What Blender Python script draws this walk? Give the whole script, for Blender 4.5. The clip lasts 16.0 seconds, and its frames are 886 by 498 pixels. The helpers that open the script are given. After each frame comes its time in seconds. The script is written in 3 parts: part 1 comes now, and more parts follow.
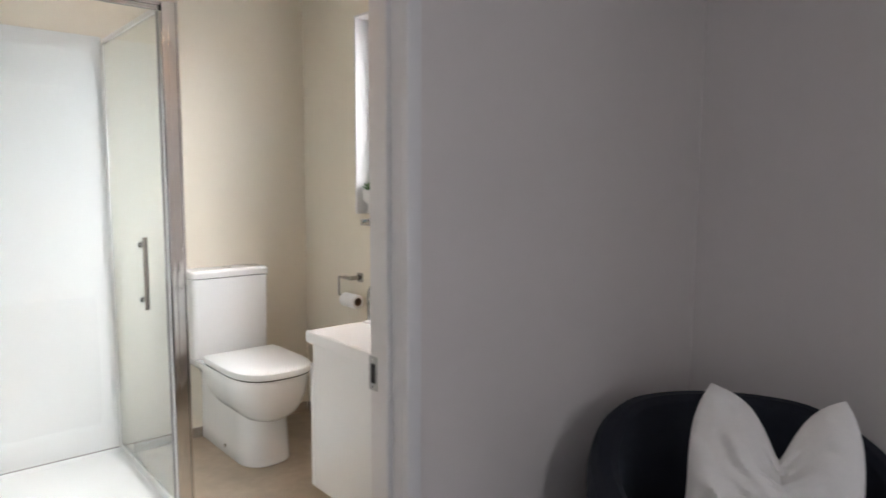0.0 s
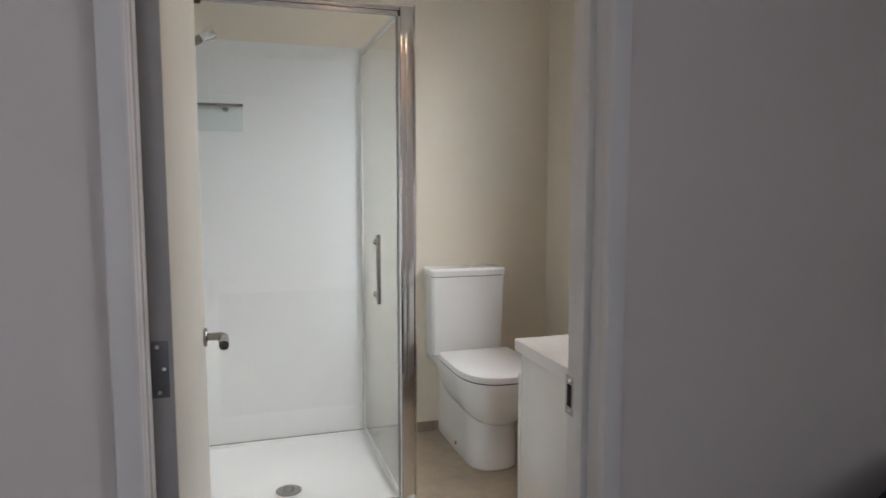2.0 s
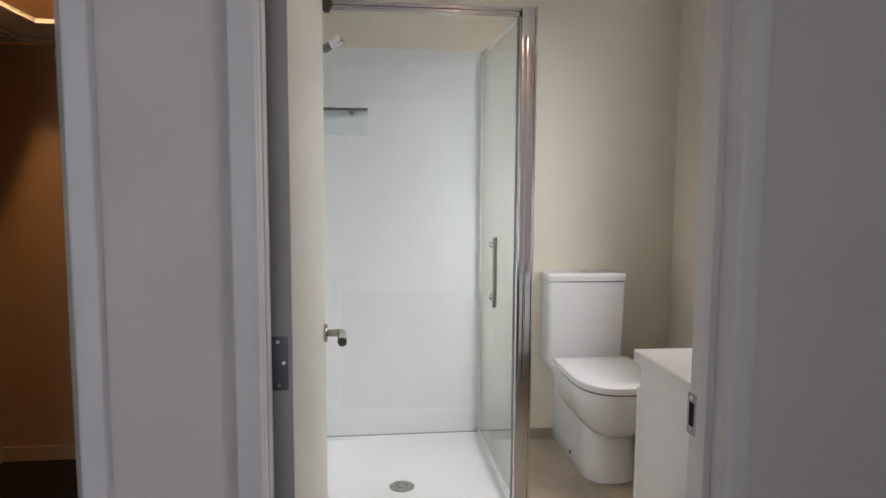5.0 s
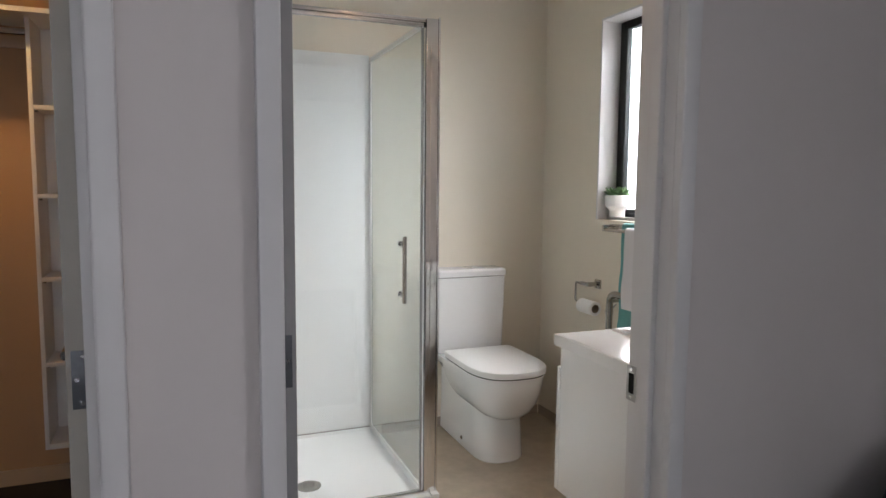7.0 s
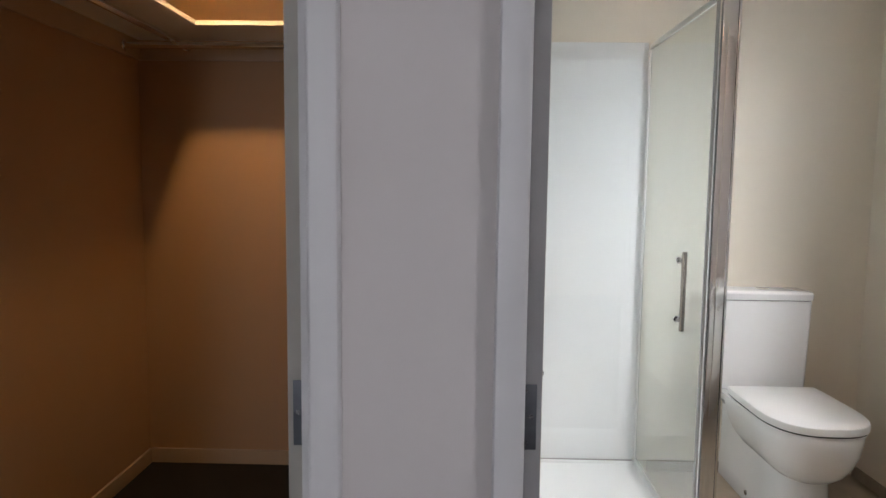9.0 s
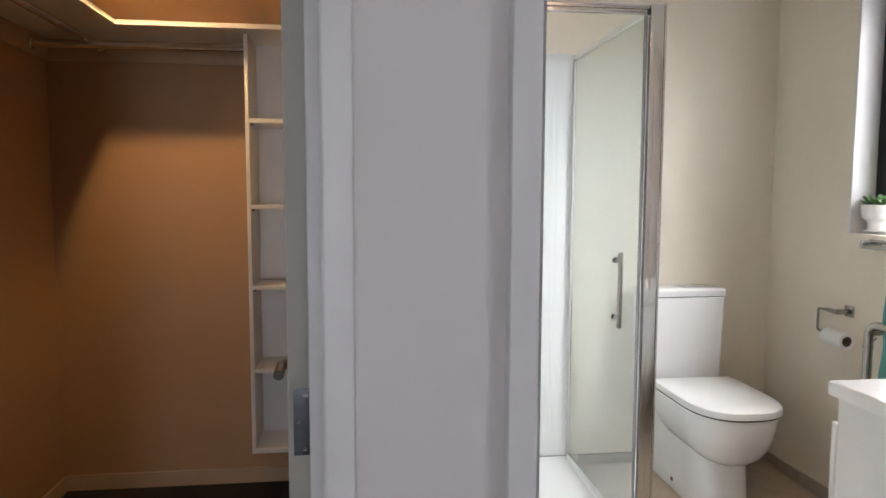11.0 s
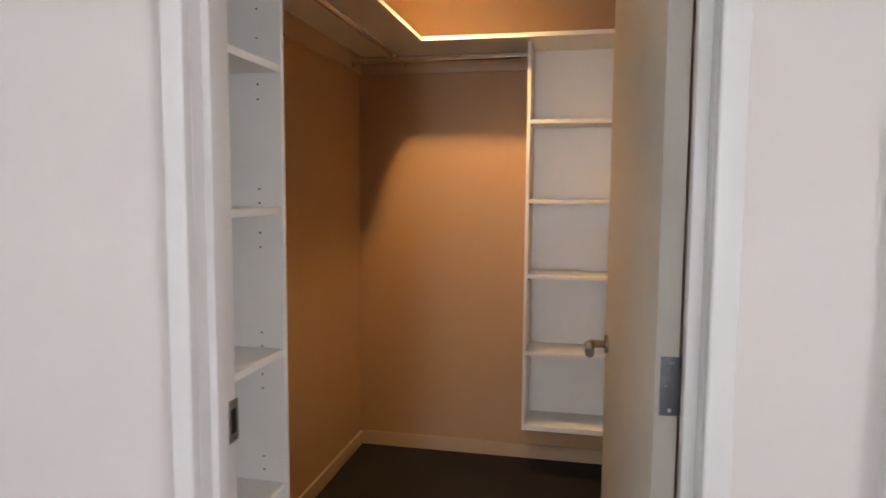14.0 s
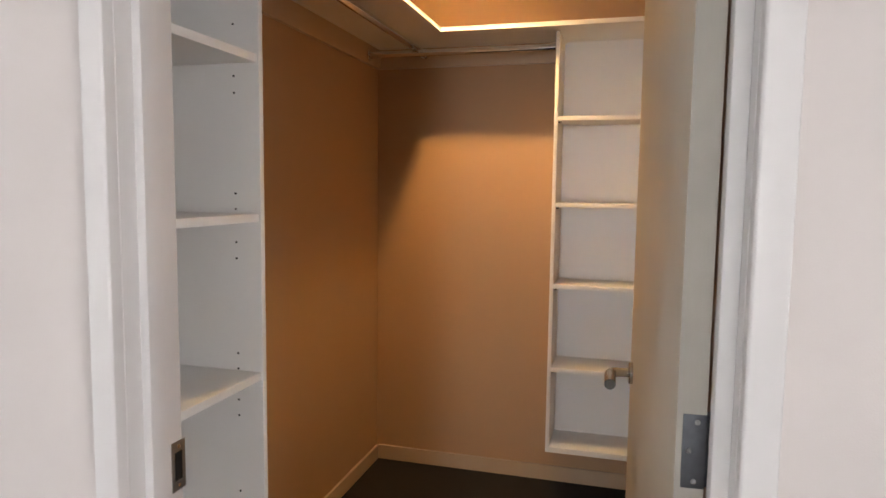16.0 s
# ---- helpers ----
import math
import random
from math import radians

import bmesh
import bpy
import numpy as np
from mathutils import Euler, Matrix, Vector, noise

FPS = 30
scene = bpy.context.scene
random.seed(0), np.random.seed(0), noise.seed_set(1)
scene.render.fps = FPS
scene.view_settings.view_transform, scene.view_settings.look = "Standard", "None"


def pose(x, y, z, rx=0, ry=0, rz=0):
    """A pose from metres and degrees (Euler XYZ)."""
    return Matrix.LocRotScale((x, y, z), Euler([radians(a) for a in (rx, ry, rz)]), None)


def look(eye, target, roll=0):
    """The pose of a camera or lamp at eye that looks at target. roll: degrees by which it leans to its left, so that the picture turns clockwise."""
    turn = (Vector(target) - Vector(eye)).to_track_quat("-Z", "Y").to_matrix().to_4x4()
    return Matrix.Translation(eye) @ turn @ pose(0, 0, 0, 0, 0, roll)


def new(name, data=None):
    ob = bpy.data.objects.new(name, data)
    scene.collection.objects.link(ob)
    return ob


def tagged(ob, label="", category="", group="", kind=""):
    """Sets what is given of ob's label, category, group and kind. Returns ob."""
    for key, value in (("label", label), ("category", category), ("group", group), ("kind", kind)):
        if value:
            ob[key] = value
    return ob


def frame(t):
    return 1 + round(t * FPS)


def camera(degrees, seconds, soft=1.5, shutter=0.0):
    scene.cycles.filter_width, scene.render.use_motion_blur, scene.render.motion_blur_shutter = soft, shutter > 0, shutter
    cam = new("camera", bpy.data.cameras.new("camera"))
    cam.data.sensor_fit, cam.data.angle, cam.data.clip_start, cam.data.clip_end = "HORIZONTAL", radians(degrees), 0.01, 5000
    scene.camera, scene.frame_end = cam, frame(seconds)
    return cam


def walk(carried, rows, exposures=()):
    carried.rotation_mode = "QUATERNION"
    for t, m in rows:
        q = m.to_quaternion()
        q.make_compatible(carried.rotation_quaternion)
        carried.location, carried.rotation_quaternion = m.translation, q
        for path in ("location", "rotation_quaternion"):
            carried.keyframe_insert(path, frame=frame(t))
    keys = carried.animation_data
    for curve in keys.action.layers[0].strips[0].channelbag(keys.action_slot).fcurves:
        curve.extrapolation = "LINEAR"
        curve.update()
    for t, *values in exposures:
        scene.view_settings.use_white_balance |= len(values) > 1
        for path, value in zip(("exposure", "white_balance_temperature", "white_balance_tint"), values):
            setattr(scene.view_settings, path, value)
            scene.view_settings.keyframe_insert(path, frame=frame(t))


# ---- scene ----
cam = camera(68.01, 16.0, 1.5, 0.4)

PATH = [
    (0, (-0.080, -1.167, 1.337), (1.217, 0.341, 1.136), 0.24),
    (0.5, (-0.061, -1.161, 1.326), (1.052, 0.489, 1.129), -0.14),
    (1, (0.044, -1.165, 1.325), (0.988, 0.587, 1.129), -0.03),
    (1.5, (0.147, -1.152, 1.318), (0.895, 0.692, 1.122), -0.22),
    (2, (0.138, -1.102, 1.325), (0.733, 0.797, 1.129), 0.03),
    (2.5, (0.209, -1.052, 1.345), (0.647, 0.890, 1.150), 0.02),
    (3, (0.243, -1.025, 1.355), (0.452, 0.954, 1.158), 0.08),
    (5.5, (0.070, -1.103, 1.320), (0.339, 0.870, 1.131), 0.60),
    (6, (-0.093, -1.114, 1.316), (0.531, 0.777, 1.128), 0.94),
    (6.5, (-0.136, -1.125, 1.324), (0.594, 0.728, 1.137), 0.55),
    (7, (-0.167, -1.118, 1.333), (0.570, 0.732, 1.144), 0.53),
    (7.5, (-0.105, -1.078, 1.350), (0.590, 0.788, 1.158), 0.38),
    (8, (-0.039, -1.034, 1.348), (0.272, 0.932, 1.154), 0.11),
    (8.5, (-0.066, -0.961, 1.330), (-0.046, 1.030, 1.139), 0.43),
    (9, (-0.100, -0.847, 1.347), (-0.149, 1.143, 1.153), 0.64),
    (11.5, (-0.354, -0.859, 1.340), (-0.070, 1.114, 1.173), 0.46),
    (12, (-0.498, -0.901, 1.368), (-0.209, 1.070, 1.191), 0.70),
    (12.5, (-0.567, -0.922, 1.369), (-0.301, 1.052, 1.189), 0.68),
    (13, (-0.583, -0.929, 1.354), (-0.478, 1.060, 1.174), 0.54),
    (13.5, (-0.538, -0.968, 1.342), (-0.703, 1.017, 1.161), 0.49),
    (14, (-0.480, -1.019, 1.328), (-0.888, 0.931, 1.149), 0.40),
    (14.5, (-0.506, -1.035, 1.336), (-0.997, 0.896, 1.157), 0.60),
    (15, (-0.525, -0.977, 1.321), (-1.030, 0.950, 1.138), 0.74),
    (15.5, (-0.478, -0.849, 1.350), (-0.997, 1.073, 1.159), 0.66),
    (16, (-0.426, -0.790, 1.346), (-0.959, 1.128, 1.160), 0.72),
]
EXPOSURES = [(0.0, 0.0, 6300, 12), (0.5, -0.35, 6300, 12), (1.0, -0.5, 6300, 12), (2.5, -0.8, 6300, 12), (3.2, -0.75, 6300, 12), (5.5, -0.6, 6250, 12),
             (7.0, -0.55, 6250, 12), (8.0, -0.5, 6250, 12), (9.0, -0.35, 6200, 12), (11.5, 0.02, 6200, 11), (12.5, 0.36, 6300, 10), (13.5, 0.72, 6500, 10),
             (14.5, 0.84, 6650, 10), (16.0, 0.9, 6750, 10)]
walk(cam, [(t, look(eye, target, roll)) for t, eye, target, roll in PATH], EXPOSURES)

# ---- world, daylight and lamps ----
world = bpy.data.worlds.new("sky")
scene.world = world
world.use_nodes = True
wn = world.node_tree.nodes
sky = wn.new("ShaderNodeTexSky")
sky.sky_type, sky.sun_disc = "NISHITA", False
sky.sun_elevation, sky.sun_rotation = radians(35), radians(200)
wn["Background"].inputs[1].default_value = 0.10
world.node_tree.links.new(sky.outputs[0], wn["Background"].inputs[0])


def area_lamp(name, m, size_x, size_y, power, colour, spread=180):
    data = bpy.data.lights.new(name, "AREA")
    data.shape, data.size, data.size_y = "RECTANGLE", size_x, size_y
    data.energy, data.color, data.spread = power, colour, radians(spread)
    lamp = new(name, data)
    lamp.matrix_world = m
    return lamp


def bulb(name, place, power, colour, radius, cone, blend):
    data = bpy.data.lights.new(name, "SPOT")
    data.energy, data.color, data.shadow_soft_size = power, colour, radius
    data.spot_size, data.spot_blend = radians(cone), blend
    lamp = new(name, data)
    lamp.location = place
    return lamp


BEDROOM_WINDOW, SOUTH_WINDOW, BATH_WINDOW, CLOSET_LAMP, BATH_LAMP = 20.5, 6.5, 185.0, 42.0, 15.0
area_lamp("bedroom_window_daylight", look((2.24, -2.2, 1.35), (0, -2.2, 1.25)), 1.15, 1.45, BEDROOM_WINDOW, (0.97, 0.945, 0.97), 118)
area_lamp("south_window_daylight", look((-0.78, -4.72, 1.25), (-0.7, 0, 1.1)), 0.5, 1.95, SOUTH_WINDOW, (0.93, 0.96, 1.0), 100)
area_lamp("bath_window_daylight", look((2.68, 1.0, 2.48), (0.9, 1.4, 0.85)), 1.3, 1.3, BATH_WINDOW, (0.985, 0.985, 0.975))
bulb("closet_bulb", (-1.058, 1.639, 2.355), CLOSET_LAMP, (1.0, 0.595, 0.235), 0.03, 138, 0.85)
bulb("bath_bulb", (0.79, 0.18, 2.37), BATH_LAMP, (1.0, 0.60, 0.34), 0.04, 138, 0.7)


# ---- materials ----
def material(name, colour, rough=0.5, metal=0.0, vary=0.06, grain=40.0, bump=0.0, bump_scale=300.0,
             stain=0.0, stain_scale=2.0, coat=0.0, sheen=0.0, tint=None, island=0.0):
    mat = bpy.data.materials.new(name)
    mat.use_nodes = True
    nt = mat.node_tree
    n, link = nt.nodes, nt.links.new
    bsdf = n["Principled BSDF"]
    bsdf.inputs["Roughness"].default_value = rough
    bsdf.inputs["Metallic"].default_value = metal
    bsdf.inputs["Coat Weight"].default_value = coat
    bsdf.inputs["Coat Roughness"].default_value = 0.08
    bsdf.inputs["Sheen Weight"].default_value = sheen
    where = n.new("ShaderNodeTexCoord")
    fine = n.new("ShaderNodeTexNoise")
    fine.inputs["Scale"].default_value, fine.inputs["Detail"].default_value = grain, 5
    link(where.outputs["Object"], fine.inputs["Vector"])
    broad = n.new("ShaderNodeTexNoise")
    broad.inputs["Scale"].default_value, broad.inputs["Detail"].default_value = stain_scale, 6
    link(where.outputs["Object"], broad.inputs["Vector"])
    low = n.new("ShaderNodeMix")
    low.data_type = "RGBA"
    a = [c * (1 - vary) for c in colour]
    b = [min(1, c * (1 + vary)) for c in colour]
    low.inputs[6].default_value, low.inputs[7].default_value = (*a, 1), (*b, 1)
    link(fine.outputs[0], low.inputs[0])
    out = low.outputs[2]
    if stain:
        ramp = n.new("ShaderNodeMapRange")
        ramp.inputs[1].default_value, ramp.inputs[2].default_value = 0.42, 0.75
        ramp.inputs[3].default_value, ramp.inputs[4].default_value = 0.0, stain
        link(broad.outputs[0], ramp.inputs[0])
        dirt = n.new("ShaderNodeMix")
        dirt.data_type = "RGBA"
        dirt.inputs[7].default_value = (*(tint or [c * 0.6 for c in colour]), 1)
        link(ramp.outputs[0], dirt.inputs[0])
        link(out, dirt.inputs[6])
        out = dirt.outputs[2]
    if island:
        info = n.new("ShaderNodeObjectInfo")
        hsv = n.new("ShaderNodeHueSaturation")
        span = n.new("ShaderNodeMapRange")
        span.inputs[3].default_value, span.inputs[4].default_value = 1 - island, 1 + island
        link(info.outputs["Random"], span.inputs[0])
        link(span.outputs[0], hsv.inputs["Value"])
        link(out, hsv.inputs["Color"])
        out = hsv.outputs[0]
    link(out, bsdf.inputs["Base Color"])
    gloss = n.new("ShaderNodeMapRange")
    gloss.inputs[3].default_value, gloss.inputs[4].default_value = max(0.02, rough * 0.85), min(1, rough * 1.15)
    link(broad.outputs[0], gloss.inputs[0])
    link(gloss.outputs[0], bsdf.inputs["Roughness"])
    if bump:
        tex = n.new("ShaderNodeTexNoise")
        tex.inputs["Scale"].default_value, tex.inputs["Detail"].default_value = bump_scale, 3
        link(where.outputs["Object"], tex.inputs["Vector"])
        bp = n.new("ShaderNodeBump")
        bp.inputs["Strength"].default_value, bp.inputs["Distance"].default_value = bump, 0.002
        link(tex.outputs[0], bp.inputs["Height"])
        link(bp.outputs[0], bsdf.inputs["Normal"])
    return mat


def glass_material(name, colour, rough=0.0):
    mat = bpy.data.materials.new(name)
    mat.use_nodes = True
    nt = mat.node_tree
    bsdf = nt.nodes["Principled BSDF"]
    bsdf.inputs["Base Color"].default_value = (*colour, 1)
    bsdf.inputs["Transmission Weight"].default_value = 1
    bsdf.inputs["Roughness"].default_value = rough
    bsdf.inputs["IOR"].default_value = 1.45
    return mat


M_WALL = material("warm_white_wall_paint", (0.65, 0.60, 0.58), 0.62, vary=0.015, grain=14, bump=0.10, bump_scale=420, stain=0.05, stain_scale=1.3)
M_BATHWALL = material("bath_wall_paint", (0.77, 0.70, 0.585), 0.5, vary=0.015, grain=12, bump=0.08, bump_scale=420, stain=0.05, stain_scale=1.2)
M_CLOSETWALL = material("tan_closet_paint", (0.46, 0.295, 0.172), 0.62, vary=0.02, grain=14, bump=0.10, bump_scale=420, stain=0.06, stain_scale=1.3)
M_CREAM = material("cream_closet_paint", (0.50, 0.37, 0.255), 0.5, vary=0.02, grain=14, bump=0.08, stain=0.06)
M_SIDEWALL = material("white_side_wall_paint", (0.78, 0.79, 0.80), 0.55, vary=0.015, grain=14, bump=0.08, bump_scale=420, stain=0.05, stain_scale=1.3)
M_CEIL = material("ceiling_paint", (0.78, 0.77, 0.75), 0.7, vary=0.015, bump=0.1)
M_TRIM = material("white_gloss_trim", (0.675, 0.655, 0.65), 0.42, vary=0.02, grain=25, bump=0.03, bump_scale=160, stain=0.04, stain_scale=5)
M_DOOR = material("door_paint", (0.56, 0.53, 0.46), 0.4, vary=0.02, grain=22, bump=0.06, bump_scale=200, stain=0.05, stain_scale=3)
# edge strip colours darker than the leaf, grey for the bathroom door
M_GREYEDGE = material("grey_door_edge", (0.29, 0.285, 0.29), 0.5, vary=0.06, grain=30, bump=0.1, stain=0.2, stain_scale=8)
M_DOOREDGE = material("beige_door_edge", (0.47, 0.435, 0.38), 0.5, vary=0.05, grain=30, bump=0.1, stain=0.15, stain_scale=8)
M_MELAMINE = material("white_melamine", (0.80, 0.80, 0.79), 0.38, vary=0.012, bump=0.03, bump_scale=600, stain=0.03)
M_VANITY = material("white_lacquer", (0.82, 0.82, 0.81), 0.2, vary=0.01, coat=0.3)
M_CERAMIC = material("white_ceramic", (0.84, 0.83, 0.82), 0.10, vary=0.01, coat=0.5)
M_SEAT = material("white_seat_plastic", (0.83, 0.82, 0.805), 0.34, vary=0.01)
M_ACRYLIC = material("white_acrylic", (0.82, 0.825, 0.82), 0.24, vary=0.012)
M_CHROME = material("chrome", (0.80, 0.80, 0.80), 0.10, 1.0, vary=0.03)
M_STEEL = material("satin_steel", (0.40, 0.385, 0.36), 0.24, 1.0, vary=0.06, grain=120)
M_HINGE = material("zinc_hinge_plate", (0.15, 0.155, 0.17), 0.5, 1.0, vary=0.1, grain=90, stain=0.3, stain_scale=60)
M_STRIKE = material("satin_zinc_strike", (0.42, 0.415, 0.41), 0.42, 1.0, vary=0.06, grain=90, stain=0.15, stain_scale=60)
M_SATIN = material("satin_aluminium", (0.82, 0.82, 0.80), 0.42, 1.0, vary=0.03, grain=60)
M_SCREW = material("bright_screw", (0.65, 0.65, 0.66), 0.25, 1.0)
M_BLACK = material("black_plastic", (0.012, 0.012, 0.013), 0.5, vary=0.1)
M_ALU = material("black_powdercoat", (0.006, 0.0065, 0.008), 0.6, vary=0.1, bump=0.1, bump_scale=900)
M_BRONZE = material("dark_bronze_plastic", (0.045, 0.03, 0.022), 0.4)
M_HOLE = material("hole_dark", (0.008, 0.008, 0.008), 0.9)
M_CARPET = material("charcoal_carpet", (0.007, 0.007, 0.009), 0.95, vary=0.55, grain=260, bump=1.0, bump_scale=420, stain=0.35, stain_scale=4, sheen=0.02)
M_STONEFLOOR = material("beige_stone_floor", (0.45, 0.37, 0.28), 0.36, vary=0.16, grain=22, bump=0.10, bump_scale=70, stain=0.75, stain_scale=6.0, tint=(0.33, 0.275, 0.21))
M_SKIRTTILE = material("taupe_skirting_tile", (0.37, 0.305, 0.245), 0.4, vary=0.1, grain=12, stain=0.3, stain_scale=5, island=0.05)
M_PAPER = material("toilet_paper", (0.82, 0.81, 0.79), 0.9, vary=0.03, bump=0.4, bump_scale=500)
M_CARD = material("roll_core_card", (0.16, 0.11, 0.07), 0.9)
M_TEAL = material("teal_terry", (0.10, 0.32, 0.31), 0.95, vary=0.12, grain=200, bump=1.0, bump_scale=500, sheen=0.3)
M_WHITETOWEL = material("white_terry", (0.74, 0.72, 0.73), 0.95, vary=0.04, grain=200, bump=1.0, bump_scale=500, sheen=0.3)
M_POT = material("white_glazed_pot", (0.78, 0.76, 0.75), 0.3, vary=0.02, coat=0.2)
M_SOIL = material("potting_soil", (0.03, 0.022, 0.015), 0.95, vary=0.4, grain=200, bump=1.0)
M_LEAF = material("succulent_leaf", (0.055, 0.12, 0.032), 0.42, vary=0.3, grain=60, stain=0.5, stain_scale=25, tint=(0.12, 0.20, 0.07), island=0.25)
M_NAVY = material("navy_velvet", (0.006, 0.009, 0.019), 0.8, vary=0.3, grain=40, bump=0.4, bump_scale=800, sheen=0.015)
M_DARKWOOD = material("dark_wood_leg", (0.05, 0.03, 0.02), 0.45, vary=0.3, grain=30)
M_LINEN = material("white_linen", (0.86, 0.83, 0.80), 0.9, vary=0.035, grain=90, bump=0.5, bump_scale=700, sheen=0.2)
M_SILICONE = material("grey_seal", (0.30, 0.30, 0.29), 0.6)
M_GLASS = glass_material("clear_glass", (0.976, 0.988, 0.980))
M_PANE = glass_material("tinted_side_glass", (0.875, 0.94, 0.925))
M_PLATE = material("milky_acrylic_plate", (0.68, 0.73, 0.72), 0.2, vary=0.02)
M_WINDOW = glass_material("window_glass", (0.98, 0.99, 1.0))
def lamp_glow(name, colour, strength):
    mat = bpy.data.materials.new(name)
    mat.use_nodes = True
    bsdf = mat.node_tree.nodes["Principled BSDF"]
    bsdf.inputs["Emission Color"].default_value = (*colour, 1)
    bsdf.inputs["Emission Strength"].default_value = strength
    return mat


M_LAMPGLOW = lamp_glow("lamp_glow", (1, 0.8, 0.55), 12)
M_AMBERGLOW = lamp_glow("amber_lamp_glow", (1, 0.45, 0.11), 85)


M_OVERCAST = bpy.data.materials.new("overcast_sky")
M_OVERCAST.use_nodes = True
M_OVERCAST.node_tree.nodes["Principled BSDF"].inputs["Emission Color"].default_value = (0.95, 0.98, 1.0, 1)
M_OVERCAST.node_tree.nodes["Principled BSDF"].inputs["Emission Strength"].default_value = 9.0


# ---- mesh helpers ----
ORIGIN = {}


def thing(name, place, label="", category="", group="", kind=""):
    ob = new(name)
    ob.empty_display_size = 0.05
    ob.location = place
    ORIGIN[ob.name] = Vector(place)
    return tagged(ob, label, category, group, kind)


def mesh_of(name, bm, mat):
    me = bpy.data.meshes.new(name)
    bmesh.ops.recalc_face_normals(bm, faces=bm.faces)
    bm.to_mesh(me)
    bm.free()
    me.materials.append(mat)
    me.set_sharp_from_angle(angle=radians(32))
    return me


def part(name, bm, mat, parent=None, label="", local=False):
    """Links bm as one mesh under parent. World coordinates, or the parent's own with local."""
    if parent is not None and not local:
        bm.transform(Matrix.Translation(-ORIGIN[parent.name]))
    ob = new(name, mesh_of(name, bm, mat))
    if parent is not None:
        ob.parent = parent
        ORIGIN[ob.name] = ORIGIN[parent.name]
    else:
        ORIGIN[ob.name] = Vector((0, 0, 0))
    return tagged(ob, label)


def add_box(bm, x0, x1, y0, y1, z0, z1, bev=0.0, seg=2):
    vs = [bm.verts.new((x, y, z)) for z in (z0, z1) for y in (y0, y1) for x in (x0, x1)]
    fs = [bm.faces.new([vs[i] for i in f]) for f in ((0, 2, 3, 1), (4, 5, 7, 6), (0, 1, 5, 4), (2, 6, 7, 3), (0, 4, 6, 2), (1, 3, 7, 5))]
    if bev:
        es = list({e for f in fs for e in f.edges})
        made = bmesh.ops.bevel(bm, geom=es, offset=bev, segments=seg, affect="EDGES", profile=0.6)
        for f in made["faces"]:
            f.smooth = True
    return bm


def box(x0, x1, y0, y1, z0, z1, bev=0.0, seg=2):
    return add_box(bmesh.new(), x0, x1, y0, y1, z0, z1, bev, seg)


def add_loft(bm, rings, cap=True, close=True, smooth=True):
    rows = [[bm.verts.new(p) for p in ring] for ring in rings]
    n = len(rows[0])
    for a, b in zip(rows, rows[1:]):
        for i in range(n if close else n - 1):
            j = (i + 1) % n
            bm.faces.new((a[i], a[j], b[j], b[i])).smooth = smooth
    if cap:
        bm.faces.new(rows[0][::-1])
        bm.faces.new(rows[-1])
    return bm


def add_tube(bm, pts, r, seg=14, cap=True):
    pts = [Vector(p) for p in pts]
    rings, up = [], Vector((0.13, 0.21, 0.97))
    for i, p in enumerate(pts):
        d = (pts[min(i + 1, len(pts) - 1)] - pts[max(i - 1, 0)]).normalized()
        side = d.cross(up)
        if side.length < 0.05:
            side = d.cross(Vector((1, 0.2, 0)))
        side.normalize()
        top = side.cross(d).normalized()
        up = top
        rr = r[i] if isinstance(r, (list, tuple)) else r
        rings.append([p + rr * (math.cos(a) * side + math.sin(a) * top) for a in (2 * math.pi * k / seg for k in range(seg))])
    return add_loft(bm, rings, cap)


def tube(pts, r, seg=14):
    return add_tube(bmesh.new(), pts, r, seg)


def arc_points(a, corner, b, radius, n=6):
    """A path from a to b with a rounded corner."""
    a, corner, b = Vector(a), Vector(corner), Vector(b)
    p, q = corner + (a - corner).normalized() * radius, corner + (b - corner).normalized() * radius
    out = [a]
    for i in range(n + 1):
        t = i / n
        out.append((1 - t) ** 2 * p + 2 * t * (1 - t) * corner + t * t * q)
    return out + [b]


def add_lathe(bm, profile, place, seg=28):
    x, y, z = place
    rings = [[(x + r * math.cos(a), y + r * math.sin(a), z + h) for a in (2 * math.pi * k / seg for k in range(seg))] for r, h in profile]
    return add_loft(bm, rings)


def disc(place, normal, r, depth, seg=20, bev=0.0):
    """A short cylinder whose base is at place, along normal."""
    p, d = Vector(place), Vector(normal).normalized()
    if bev:
        return tube([p, p + d * (depth - bev), p + d * depth], [r, r, r - bev], seg)
    return tube([p, p + d * depth], r, seg)


def prism(points, z0, z1, bev=0.0):
    bm = bmesh.new()
    add_loft(bm, [[(x, y, z0) for x, y in points], [(x, y, z1) for x, y in points]], smooth=False)
    if bev:
        bmesh.ops.bevel(bm, geom=[e for e in bm.edges], offset=bev, segments=2, affect="EDGES")
    return bm


FLOOR, BFLOOR, CEILING = -0.02, 0.006, 2.40
BACK, RIGHT = 2.19, 1.77      # bathroom walls behind the toilet and under the window
WARD = (-1.13, -0.295)      # closet doorway between its jambs
BATH = (-0.011, 0.80)         # bathroom doorway between its jambs
HEAD = 2.0

# ---- structure ----
def structure(name, bm, mat, label, category):
    ob = part(name, bm, mat)
    return tagged(ob, label, category, kind="structure")


def wall_boxes(*boxes):
    bm = bmesh.new()
    for b in boxes:
        add_box(bm, *b)
    return bm


